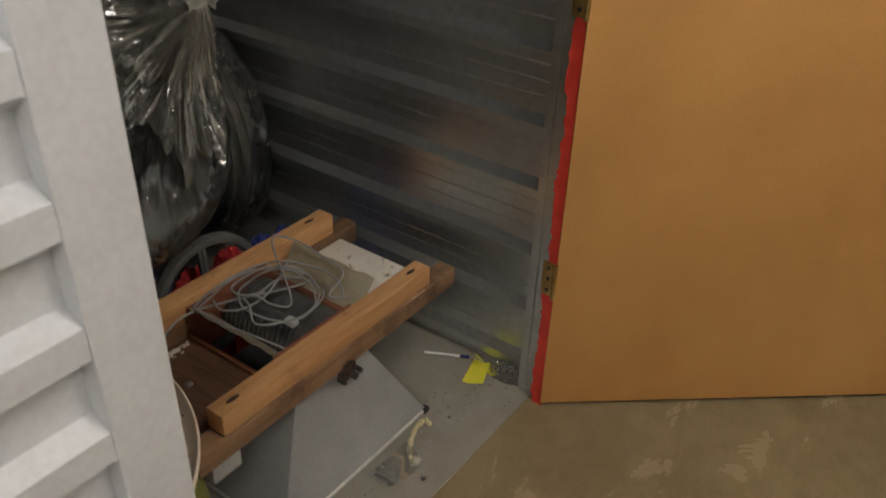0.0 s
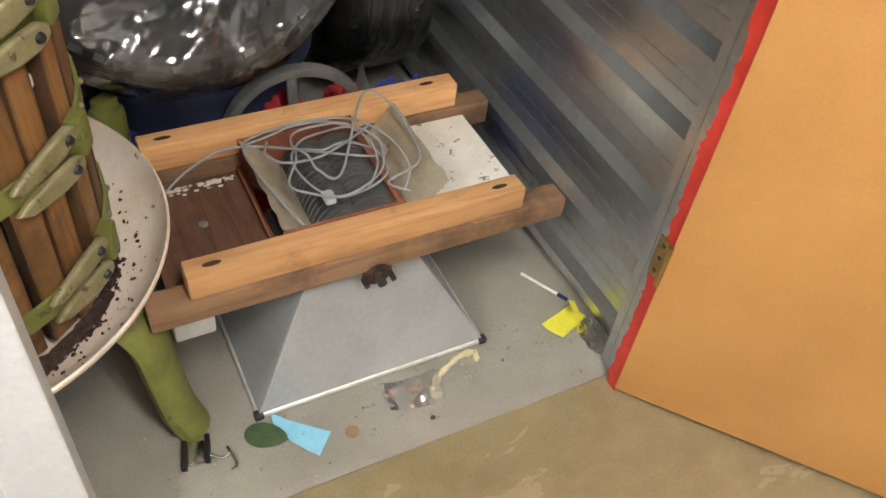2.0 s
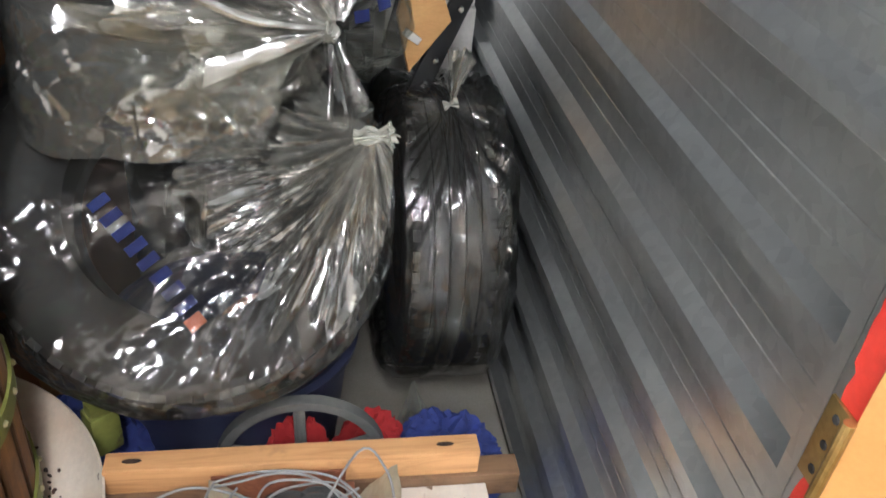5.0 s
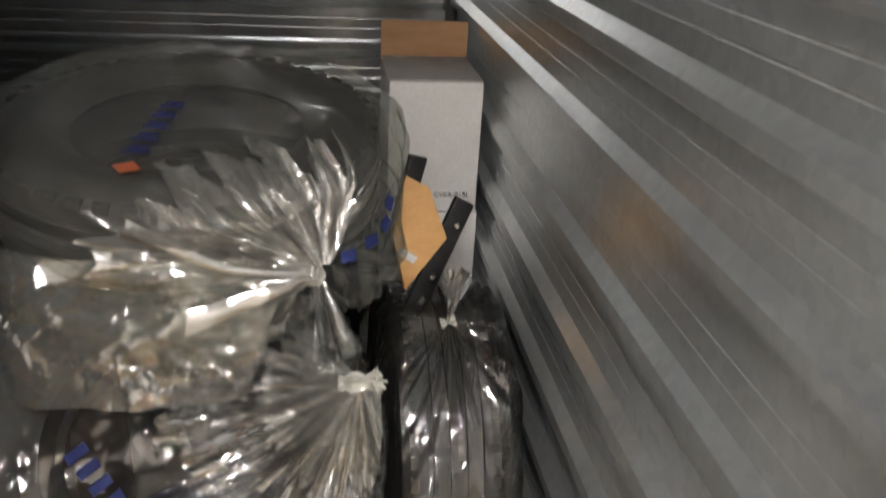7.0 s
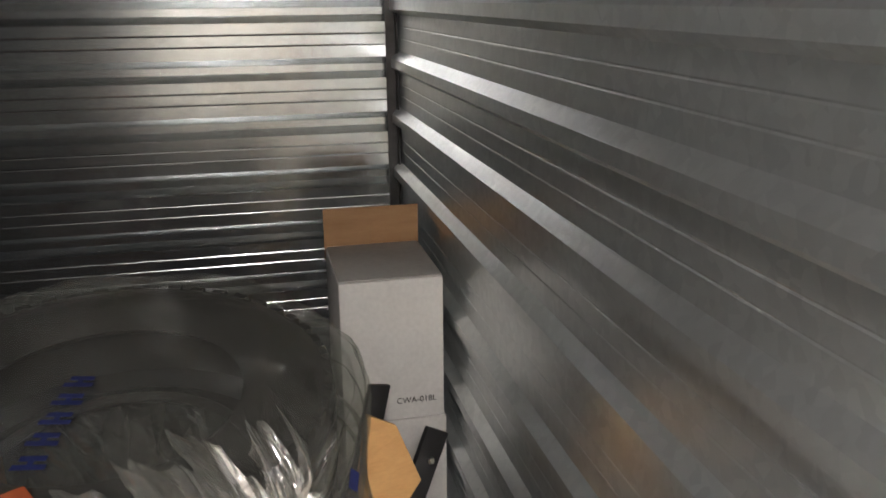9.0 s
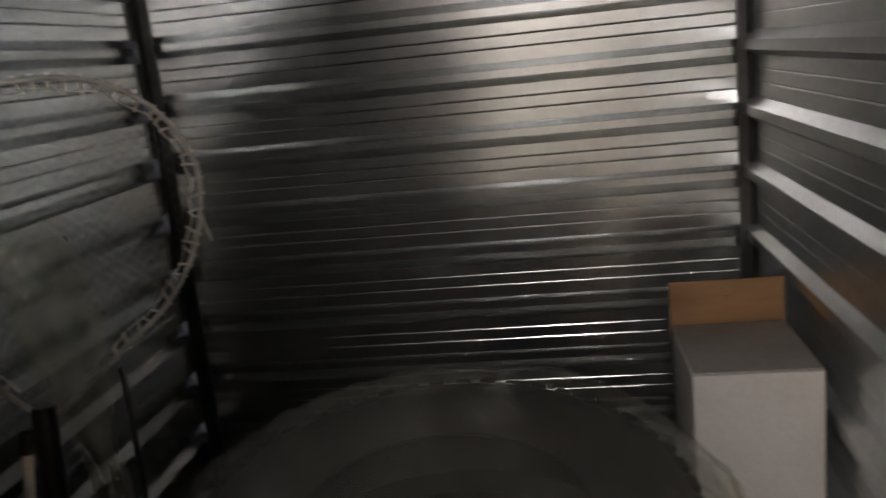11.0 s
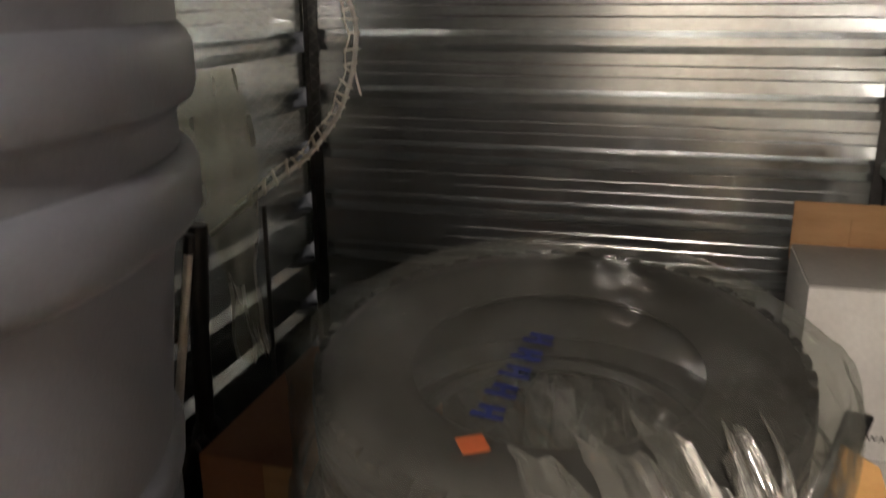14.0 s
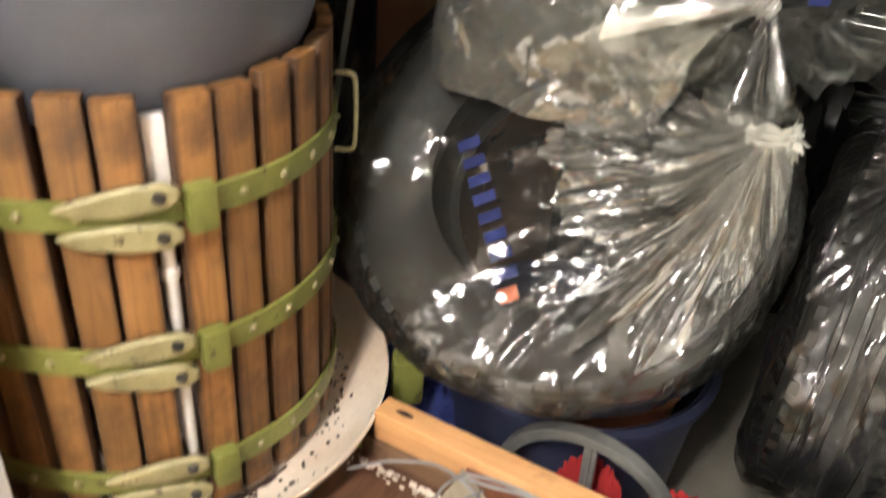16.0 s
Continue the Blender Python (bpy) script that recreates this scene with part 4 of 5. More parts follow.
def film(R, w, anchor, reach, seed, slack=0.03, fold=0.014, crumple=0.010, pull=0.07, nu=460, nv=220, sag=0.015, drop=0.0, calm=1.0):
    """A clear bag round a tyre (axis z), gathered at a knot: anchor on the skin, reach the knot's place."""
    A, K = Vector(anchor), Vector(reach)
    out = (K - A).normalized()
    e1 = out.orthogonal().normalized()
    e2 = out.cross(e1)
    sv = Vector((seed * 7.3, seed * 3.1, seed * 1.7))
    bm = bmesh.new()
    lay = bm.verts.layers.float_vector.new("fold")
    rows = []
    for j in range(nv + 1):
        v = -math.pi / 2 + math.pi * j / nv
        # even spacing over discs and side
        s = j / nv
        if s < 0.36:
            r0, z0 = R * (s / 0.36), -w / 2
        elif s > 0.64:
            r0, z0 = R * ((1 - s) / 0.36), w / 2
        else:
            r0, z0 = R, -w / 2 + w * (s - 0.36) / 0.28
        edge = min(max((r0 - (R - 0.05)) / 0.05, 0), 1)
        z0 *= 1 - 0.22 * edge ** 2 * (abs(z0) / (w / 2)) ** 4
        if abs(z0) > w * 0.3 and r0 < R * 0.6:
            z0 -= math.copysign(sag * (1 - (r0 / (R * 0.6)) ** 2), z0)
        if z0 < 0:
            z0 -= drop * min(1.0, -2 * z0 / w)
        row = []
        for i in range(nu if 0 < j < nv else 1):
            a = 2 * math.pi * i / nu
            p = Vector((r0 * math.cos(a), r0 * math.sin(a), z0))
            side = 1.0 - min(abs(z0) / (w / 2), 1) ** 3
            flare = 1.0 + (0.04 if z0 < -w * 0.4 and drop else 0.0)
            p.x, p.y = p.x * flare, p.y * flare
            nrm = Vector((math.cos(a) * (0.15 + side), math.sin(a) * (0.15 + side), 1.2 * max(-1, min(1, z0 / (w / 2))) ** 3)).normalized()
            d = (p - A).length
            th = math.atan2((p - A).dot(e2), (p - A).dot(e1))
            near = min(d / 0.10, 1) * math.exp(-(d / 0.40) ** 2)
            sway = noise.noise(Vector((2.2 * math.cos(th), 2.2 * math.sin(th), d * 2.5)) + sv)
            f = 0.8 * ridge(Vector((4.0 * math.cos(th), 4.0 * math.sin(th), d * 1.5)) + sv) + 0.55 * tri(th * 3.82 + 2.2 * sway) + 0.30 * tri(th * 8.91 + 3.0 * sway)
            c = 0.7 * ridge(p * 4.2 + sv) ** 3 + 1.2 * facets(Vector((8.5 * math.cos(th), 8.5 * math.sin(th), d * 4.5)) + sv) + 0.5 * facets(p * 7.0 + sv)
            quiet = 1.8 if drop and z0 < -w * 0.25 else 1.0 if z0 < w * 0.35 else calm + (1 - calm) * edge
            p = p + nrm * (quiet * (fold * near * f + crumple * (1 - 0.5 * near) * c) + slack * 0.25)
            g = math.exp(-(d / pull) ** 1.6)
            p = p.lerp(K, 0.93 * g)
            w_ = bm.verts.new(p)
            w_[lay] = (math.cos(th), math.sin(th), d * 2)
            row.append(w_)
        rows.append(row)
    for a, b in zip(rows, rows[1:]):
        for k in range(nu):
            q = [a[k % len(a)], a[(k + 1) % nu % len(a)], b[(k + 1) % nu % len(b)], b[k % len(b)]]
            q = [x for n, x in enumerate(q) if x not in q[:n]]
            bm.faces.new(q)
    return bm


def ruffle(at, along, length, width, seed, folds=7):
    """The gathered free end of a bag: a fan of film with deep pleats."""
    at, along = Vector(at), Vector(along).normalized()
    e1 = along.orthogonal().normalized()
    e2 = along.cross(e1)
    bm = bmesh.new()
    n, m = 72, 14
    rows = []
    for j in range(m + 1):
        s = j / m
        r = 0.007 + width * s ** 1.3
        row = []
        for k in range(n):
            a = 2 * math.pi * k / n
            rr = r * (0.62 + 0.38 * math.sin(folds * a + seed) + 0.3 * noise.noise(Vector((3 * math.cos(a), 3 * math.sin(a), s * 2 + seed))))
            p = at + along * (length * s * (1 + 0.25 * noise.noise(Vector((2 * math.cos(a), 2 * math.sin(a), seed))))) + rr * (math.cos(a) * e1 + 0.6 * math.sin(a) * e2)
            row.append(bm.verts.new(p))
        rows.append(row)
    for a, b in zip(rows, rows[1:]):
        for k in range(n):
            bm.faces.new((a[k], a[(k + 1) % n], b[(k + 1) % n], b[k]))
    return bm


def knot_mesh(at, along, size, seed):
    """A tight twist of gathered film: pleats round a waist, flaring at both ends."""
    m = frame_of(along, (0.3, 0.2, 1), at)
    bm = bmesh.new()
    n, rows, rings = 64, 26, []
    for j in range(rows + 1):
        s = j / rows
        r = size * (0.55 + 1.1 * (s - 0.45) ** 2 + 0.25 * math.sin(s * 9 + seed))
        ring = []
        for k in range(n):
            a = 2 * math.pi * k / n
            q = r * (1 + 0.30 * math.sin(11 * a + 4 * s + seed) + 0.35 * noise.noise(Vector((2 * math.cos(a), 2 * math.sin(a), s * 3 + seed))))
            ring.append(bm.verts.new(((s - 0.5) * size * 2.6, q * math.cos(a), q * math.sin(a) * 0.8)))
        rings.append(ring)
    for a, b in zip(rings, rings[1:]):
        for k in range(n):
            bm.faces.new((a[k], a[(k + 1) % n], b[(k + 1) % n], b[k]))
    bm.faces.new(rings[0])
    bm.faces.new(rings[-1])
    return moved(bm, m)


def bar(at, along, normal, length, width, mat, parent, strokes=1):
    """One printed mark: a few plain strokes side by side."""
    n = Vector(normal).normalized()
    x = Vector(along).normalized()
    m = frame_of(x, n.cross(x), at)
    bm = bmesh.new()
    st = length / (strokes + 0.6)
    for k in range(strokes):
        c = (k - (strokes - 1) / 2) * length / strokes
        h = width / 2 * (1.0 if k % 2 == 0 else 0.8)
        w = st * (0.36 if strokes > 1 else 0.60)
        box(c - w, c + w, -h, h, 0, 0.0008, 0, bm)
    if strokes > 1:
        box(-length * 0.4, length * 0.4, -width * 0.08, width * 0.10, 0.0002, 0.0006, 0, bm)
    return part("print_mark", moved(bm, m), mat, parent, "", False)


def fan(point, spread, r1, seed, rings=30, cols=340, pleat=0.011, tip=0.012, shrink=0.0):
    """A pleated fan of bunched film; point(a, r, h) gives the place at an angle, a distance from the knot and a height off the bag."""
    bm = bmesh.new()
    lay = bm.verts.layers.float_vector.new("fold")
    a0, a1 = radians(spread[0]), radians(spread[1])
    grid = []
    for j in range(rings + 1):
        s = j / rings
        row = []
        for i in range(cols + 1):
            a = a0 + (a1 - a0) * i / cols
            ragged = 0.78 - shrink * min(1.0, max(0.0, a - 0.35) / 0.9) + 0.25 * noise.noise(Vector((a * 3.2, seed, 0))) + 0.16 * noise.noise(Vector((a * 11, seed, 4)))
            r = tip + (r1 * ragged - tip) * s
            sway = noise.noise(Vector((a * 2.1, s * 0.6, seed)))
            fine = noise.noise(Vector((a * 4.0, s * 1.2, seed + 3)))
            h = 0.012 + pleat * min(1, s * 3) * (0.8 * tri(a * 3.6 + 1.6 * sway) + 0.9 * tri(a * 7.3 + 2.0 * fine)  + 0.12 * tri(a * 21 + 2 * sway)) + s ** 5 * (0.006 * tri(a * 6.1 + 2 * fine) + 0.005 * noise.noise(Vector((a * 15, s * 4, seed))))
            v = bm.verts.new(point(a, r, h))
            v[lay] = (math.cos(a), math.sin(a), r * 2)
            row.append(v)
        grid.append(row)
    for a, b in zip(grid, grid[1:]):
        for i in range(cols):
            bm.faces.new((a[i], a[i + 1], b[i + 1], b[i]))
    return bm


def bagged_tyre(label, place, anchor, knot, seed, R=0.352, w=0.216, skin=None, **kw):
    t = thing("bagged_tyre", label, "tyre", (0, 0, 0), "tyres in clear bags")
    t.matrix_basis = place
    part("tyre", tyre_mesh(), RUBBER, t, "black rubber tyre")
    bag = part("plastic_bag", film(R, w, anchor, knot, seed, **kw), skin or FILM, t, "clear crinkled polythene bag")
    bag.data.set_sharp_from_angle(angle=radians(19))
    return t, bag


def tilt_frame(centre, normal, spin=0.0):
    z = Vector(normal).normalized()
    x = Vector((1, 0, 0))
    x = (x - z * x.dot(z)).normalized()
    y = z.cross(x)
    m = Matrix((x, y, z)).transposed().to_4x4()
    m.translation = centre
    return m @ Matrix.Rotation(radians(spin), 4, "Z")


# upper tyre, lying almost flat
M1 = tilt_frame((1.240, 2.440, 1.125), (0, -0.125, 0.992))
I1 = M1.inverted()
k1 = I1 @ Vector((1.459, 2.105, 1.073))
t1, bag1 = bagged_tyre("car tyre lying flat in a knotted clear plastic bag", M1, k1 * 0.87, k1, 3, fold=0.030, crumple=0.010, drop=0.03, pull=0.09, skin=FILM_MILKY, calm=0.22)
part("bag_knot", knot_mesh(k1, (-0.3, -1, -0.6), 0.021, 1), FILM_KNOT, bag1, "white bunched knot")
part("bag_tail", ruffle(k1, I1.to_3x3() @ Vector((0.22, -0.45, -0.85)), 0.15, 0.045, 2), FILM, bag1)
for k, (p, al, nn) in enumerate((((1.190, 2.235, 1.228), (0.15, 1, 0.1), (0, -0.12, 1)), ((1.197, 2.280, 1.234), (0.2, 1, 0.1), (0, -0.12, 1)), ((1.205, 2.322, 1.240), (0.2, 1, 0.1), (0, -0.12, 1)), ((1.212, 2.365, 1.245), (0.2, 1, 0.1), (0, -0.12, 1)), ((1.220, 2.408, 1.250), (0.2, 1, 0.1), (0, -0.12, 1)))):
    bar(I1 @ (Vector(p) + Vector((0.004, -0.030, -0.003))), I1.to_3x3() @ Vector(al), I1.to_3x3() @ Vector(nn), 0.034, 0.040, BLUE_INK, bag1, 2)
bar(I1 @ Vector((1.190, 2.140, 1.219)), I1.to_3x3() @ Vector((0.8, 0.5, 0)), I1.to_3x3() @ Vector((0, -0.12, 1)), 0.042, 0.03, ORANGE_INK, bag1, 1)
for p, al in (((1.510, 2.135, 1.075), (1, 0.5, 0.05)), ((1.548, 2.170, 1.085), (1, 0.8, 0.2)), ((1.572, 2.205, 1.100), (0.6, 1, 0.5)), ((1.580, 2.235, 1.125), (0.3, 1, 0.8))):
    bar(I1 @ Vector(p), I1.to_3x3() @ Vector(al), I1.to_3x3() @ Vector((0.65, -0.75, 0.15)), 0.036, 0.020, BLUE_INK, bag1, 1)

phi1, h1 = math.atan2(k1.y, k1.x), k1.z


def on_side(a, r, h):
    """Round the upper tyre's side and over its edge; a is counted from the way round to the left."""
    side, up = -r * math.cos(a), h1 + r * math.sin(a)
    ang, lift, edge = phi1 + side / 0.37, 0.05 * math.exp(-(r / 0.05) ** 2), 0.095
    rad, z = 0.362 + h + lift, up
    if up > edge:
        over = up - edge
        bend = min(over / 0.05, 1.0)
        rad, z = 0.362 + (h + lift) * (1 - bend) - over * (0.3 + 0.6 * bend), edge + 0.020 * bend + h * bend
    return Vector((rad * math.cos(ang), rad * math.sin(ang), z))


f1 = part("bag_fan", fan(on_side, (3, 130), 0.38, 3, pleat=0.017, shrink=0.33), FILM_FAN, bag1, "pleated fan of film round the knot")
f1.data.set_sharp_from_angle(angle=radians(18))

g1 = part("bag_gather", fan(on_side, (-50, 150), 0.16, 21, pleat=0.012), FILM_GATHER, bag1, "white gathered film close to the knot")
g1.data.set_sharp_from_angle(angle=radians(18))


def strip(line, tip, seed):
    """One broad flat pleat that runs out from the knot."""
    bm = bmesh.new()
    pts = smooth_path(line, 8)
    pairs = []
    for i, p in enumerate(pts):
        s = i / (len(pts) - 1)
        wide = Vector((0.15, 0.30, 1.0)).normalized() * (0.006 + tip * s)
        pairs.append([bm.verts.new(I1 @ (p + wide * (u - 0.5) + Vector((0, -0.004 * math.sin(math.pi * u) + 0.003 * noise.noise(Vector((s * 5, u * 2, seed))), 0)))) for u in (0, 0.25, 0.5, 0.75, 1)])
    for a, b in zip(pairs, pairs[1:]):
        for k in range(4):
            bm.faces.new((a[k], a[k + 1], b[k + 1], b[k]))
    return bm


part("bag_pleat", strip([(1.450, 2.075, 1.070), (1.380, 2.058, 1.048), (1.270, 2.050, 1.008)], 0.036, 2), FILM_GATHER, bag1, "broad flat pleat of film")
part("bag_pleat", strip([(1.450, 2.075, 1.075), (1.330, 2.050, 1.098), (1.200, 2.050, 1.165)], 0.014, 5), FILM_GATHER, bag1, "long narrow pleat of film")


def skirt():
    """The bag's loose lower end, hanging in front of the tyre below."""
    bm = bmesh.new()
    line = smooth_path([(0.925, 2.32, 0), (0.940, 2.19, 0), (0.975, 2.105, 0), (1.06, 2.068, 0), (1.20, 2.060, 0), (1.32, 2.062, 0), (1.385, 2.085, 0)], 24)
    m, grid = 40, []
    for i, p in enumerate(line):
        u = i / (len(line) - 1)
        low = 0.850 + 0.010 * noise.noise(Vector((u * 7, 1, 0))) + 0.10 * max(0.0, (u - 0.82) / 0.18) ** 2
        high = 1.115 - 0.04 * u
        col = []
        for j in range(m + 1):
            s = j / m
            q = Vector((p.x, p.y, high + (low - high) * s))
            inward = Vector((1.24, 2.44, 0)) - Vector((p.x, p.y, 0))
            h = 0.020 * facets(q * 7.0 + Vector((3, 1, 5))) + 0.004 * facets(q * 18.0)
            q += inward.normalized() * (0.035 * (1 - s) ** 3 + h * min(1, s * 4)) + inward * 0.02 * s
            col.append(bm.verts.new(I1 @ q))
        grid.append(col)
    for a, b in zip(grid, grid[1:]):
        for j in range(m):
            bm.faces.new((a[j], b[j], b[j + 1], a[j + 1]))
    return bm


sk = part("bag_skirt", skirt(), FILM_SKIRT, bag1, "loose crumpled end of the bag")
sk.data.set_sharp_from_angle(angle=radians(14))

# lower tyre, tipped towards the door
M2 = tilt_frame((1.220, 2.140, 0.712), (0, -0.75, 0.66))
I2 = M2.inverted()
k2 = I2 @ Vector((1.520, 1.975, 0.945))
t2, bag2 = bagged_tyre("car tyre leaning in a knotted clear plastic bag with blue print", M2, (k2.x * 0.93, k2.y, 0.105), k2, 8, fold=0.014, crumple=0.004, pull=0.13)
part("bag_knot", knot_mesh(k2, I2.to_3x3() @ Vector((1, -0.3, 0.2)), 0.022, 4), FILM_KNOT, bag2, "white bunched knot")
part("bag_tail", ruffle(k2, I2.to_3x3() @ Vector((0.9, -0.3, 0.35)), 0.035, 0.013, 5), FILM_KNOT, bag2)


def on_face(a, r, h):
    z = 0.112 + (k2.z - 0.112) * math.exp(-(r / 0.085) ** 1.5) + h
    x, y = k2.x + r * math.cos(a), k2.y + r * math.sin(a)
    far = math.hypot(x, y)
    if far > 0.335:
        z -= (far - 0.335) * 1.6
        x, y = x * 0.335 / far + x * 0.1 * (1 - 0.335 / far), y * 0.335 / far + y * 0.1 * (1 - 0.335 / far)
    return Vector((x, y, z))


f2 = part("bag_fan", fan(on_face, (150, 292), 0.36, 7, pleat=0.014), FILM_SPREAD, bag2, "pleated fan of film below the knot")
f2.data.set_sharp_from_angle(angle=radians(18))
g2 = part("bag_gather", fan(on_face, (120, 330), 0.19, 23, pleat=0.012), FILM_GATHER, bag2, "white gathered film close to the knot")
g2.data.set_sharp_from_angle(angle=radians(18))
top, bot = Vector((1.090, 2.030, 0.800)), Vector((1.225, 1.905, 0.685))
for k in range(8):
    p = top.lerp(bot, k / 7)
    p = I2 @ p
    p.z = 0.1165
    bar(p, I2.to_3x3() @ (bot - top), (0, 0, 1), 0.024, 0.036, BLUE_INK, bag2)
p = I2 @ Vector((1.240, 1.875, 0.675))
p.z = 0.117
bar(p, I2.to_3x3() @ (bot - top), (0, 0, 1), 0.03, 0.03, ORANGE_INK, bag2, 1)

# standing tyre beside the right wall
M3 = frame_of((0, 1, 0), (0, 0, 1), (1.722, 2.500, 0.432))
I3 = M3.inverted()
k3 = I3 @ Vector((1.722, 2.400, 0.800))
t3, bag3 = bagged_tyre("car tyre standing upright in a knotted clear plastic bag", M3, k3 * 0.92, k3, 14, w=0.245, fold=0.012, crumple=0.006)
part("bag_knot", knot_mesh(k3, I3.to_3x3() @ Vector((1, 0, 0.3)), 0.012, 7), FILM_KNOT, bag3, "white bunched knot")
part("bag_tail", ruffle(k3, I3.to_3x3() @ Vector((0.15, 0.1, 1)), 0.11, 0.035, 9), FILM, bag3)
part("bag_corner", ruffle(I3 @ Vector((1.655, 2.165, 0.24)), I3.to_3x3() @ Vector((0.0, -0.15, -1)), 0.12, 0.05, 3, 5), FILM_MILKY, bag3)

# ---- what lies under and beside the tyres ----
tub = thing("plastic_tub", "slate blue plastic tub under the leaning tyre", "tub", (1.27, 2.22, 0))
part("wall", lathe([(0, 0.0), (0.20, 0.0), (0.215, 0.02), (0.245, 0.364), (0.239, 0.364), (0.205, 0.03), (0, 0.03)], 56), TUB_BLUE, tub)
part("rim", lathe([(0.240, 0.365), (0.262, 0.362), (0.264, 0.378), (0.250, 0.383), (0.239, 0.378)], 56, None, True), TUB_BLUE, tub)
pot = thing("plastic_pot", "rust brown plastic pot standing in the tub", "pot", (1.36, 2.20, 0.03))
part("wall", lathe([(0, 0.0), (0.085, 0.0), (0.115, 0.329), (0.109, 0.329), (0.078, 0.01), (0, 0.01)], 40), TERRACOTTA, pot)
part("rim", lathe([(0.110, 0.330), (0.122, 0.330), (0.122, 0.352), (0.110, 0.352)], 40, None, True), TERRACOTTA, pot)


def heap(cx_, cy_, rx, ry, h, seed, z0=0.0, rough=0.35, freq=9.0, n=4):
    """A slumped heap of cloth or sacking."""
    bm = bmesh.new()
    bmesh.ops.create_icosphere(bm, subdivisions=n + 1, radius=1.0)
    for v in bm.verts:
        d = v.co.normalized()
        k = 1 + rough * (0.6 * ridge(d * freq * 0.25 + Vector((seed, 0, 0))) + 0.35 * ridge(d * freq * 0.6 + Vector((0, seed, 0))))
        v.co = Vector((cx_ + d.x * rx * k, cy_ + d.y * ry * k, z0 + max(0.0, d.z * h * k + 0.35 * h)))
    return bm


c = part("blue_cloth", heap(1.70, 2.02, 0.12, 0.07, 0.185, 3, 0.0, 0.30, 14), BLUE_CLOTH)
tagged(c, "crumpled blue cloth on the floor behind the crusher", "cloth", "cloths")
c = part("red_cloth", heap(1.55, 2.03, 0.08, 0.04, 0.19, 5, 0.0, 0.32, 14), RED_CLOTH)
tagged(c, "crumpled red cloth behind the flywheel", "cloth", "cloths")
c = part("red_cloth", heap(1.40, 1.990, 0.07, 0.022, 0.215, 9, 0.0, 0.32, 16), RED_CLOTH)
tagged(c, "crumpled red cloth behind the flywheel", "cloth", "cloths")
c = part("blue_cloth", heap(1.02, 2.12, 0.12, 0.14, 0.20, 12, 0.0), BLUE_CLOTH)
tagged(c, "dark blue cloth heaped beside the tub", "cloth", "cloths")


# ---- cartons at the back ----
def carton(name, label, x0, x1, y0, y1, z0, z1, mat):
    t = thing(name, label, "box", ((x0 + x1) / 2, (y0 + y1) / 2, z0), "white cartons")
    c_ = Matrix.Translation(-t.location)
    body = part("body", moved(box(x0, x1, y0, y1, z0, z1, 0.003), c_), mat, t)
    return t, c_, body


lower0, c0, b0 = carton("carton", "white cardboard carton at the bottom of the stack", 1.645, 1.885, 2.985, 3.270, 0.0, 0.448, CARD_WHITE)
lower, cl, bl = carton("carton", "white cardboard carton in the stack against the wall", 1.643, 1.884, 2.978, 3.268, 0.450, 0.802, CARD_WHITE)
upper, cu, bu = carton("carton", "opened white cardboard carton with a raised brown flap", 1.642, 1.878, 2.976, 3.262, 0.806, 1.150, CARD_WHITE)
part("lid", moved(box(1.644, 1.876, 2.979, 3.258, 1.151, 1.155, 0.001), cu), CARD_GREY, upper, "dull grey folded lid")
flap = bmesh.new()
box(1.640, 1.880, 3.262, 3.266, 1.120, 1.250, 0.001, flap)
part("flap", moved(flap, cu), CARD_BROWN, upper, "raised brown cardboard flap")
part("flap_crease", moved(box(1.757, 1.760, 3.2585, 3.262, 1.156, 1.215), cu), CARD_BROWN, upper)


def lettering(text, size, at, parent, c_, mat, rx=90, rz=0):
    cu_ = bpy.data.curves.new("lettering", "FONT")
    cu_.body, cu_.size, cu_.extrude = text, size, 0.0003
    cu_.align_x = "CENTER"
    tmp = new("lettering_source", cu_)
    bpy.context.view_layer.update()
    me = bpy.data.meshes.new_from_object(tmp.evaluated_get(bpy.context.evaluated_depsgraph_get()))
    bpy.data.objects.remove(tmp)
    ob = new("lettering", me)
    me.materials.clear()
    me.materials.append(mat)
    ob.parent = parent
    ob.matrix_basis = c_ @ pose(*at, rx, 0, rz)
    return ob


lettering("CWA-018L", 0.020, (1.812, 2.9752, 0.846), upper, cu, INK)
part("print_bar", moved(box(1.728, 1.740, 2.9745, 2.9755, 0.847, 0.860), cu), INK, upper)

# bracket and board leaning on the standing tyre
br = thing("steel_bracket", "black steel bracket arm with pale bolts", "bracket", (1.71, 2.53, 0.775))
def arm(p, q, w, th):
    a, b = Vector(p), Vector(q)
    return moved(box(0, (b - a).length, -w / 2, w / 2, -th / 2, th / 2, 0.004), frame_of(b - a, (0.6, 0.3, 0.2), a))
cb = Matrix.Translation(-br.location)
part("arm", moved(arm((1.655, 2.49, 0.765), (1.772, 2.575, 0.995), 0.052, 0.012), cb), BLACK_STEEL, br)
part("arm", moved(arm((1.610, 2.56, 0.85), (1.672, 2.60, 1.085), 0.045, 0.012), cb), BLACK_STEEL, br)
for f in (0.16, 0.36, 0.80):
    p = Vector((1.655, 2.49, 0.765)).lerp(Vector((1.772, 2.575, 0.995)), f)
    part("bolt", moved(moved(lathe([(0, 0.008), (0.006, 0.007), (0.008, 0)], 10), pose(p.x + 0.004, p.y - 0.010, p.z, 90, 0, 0)), cb), CHROME, br, "pale bolt head")
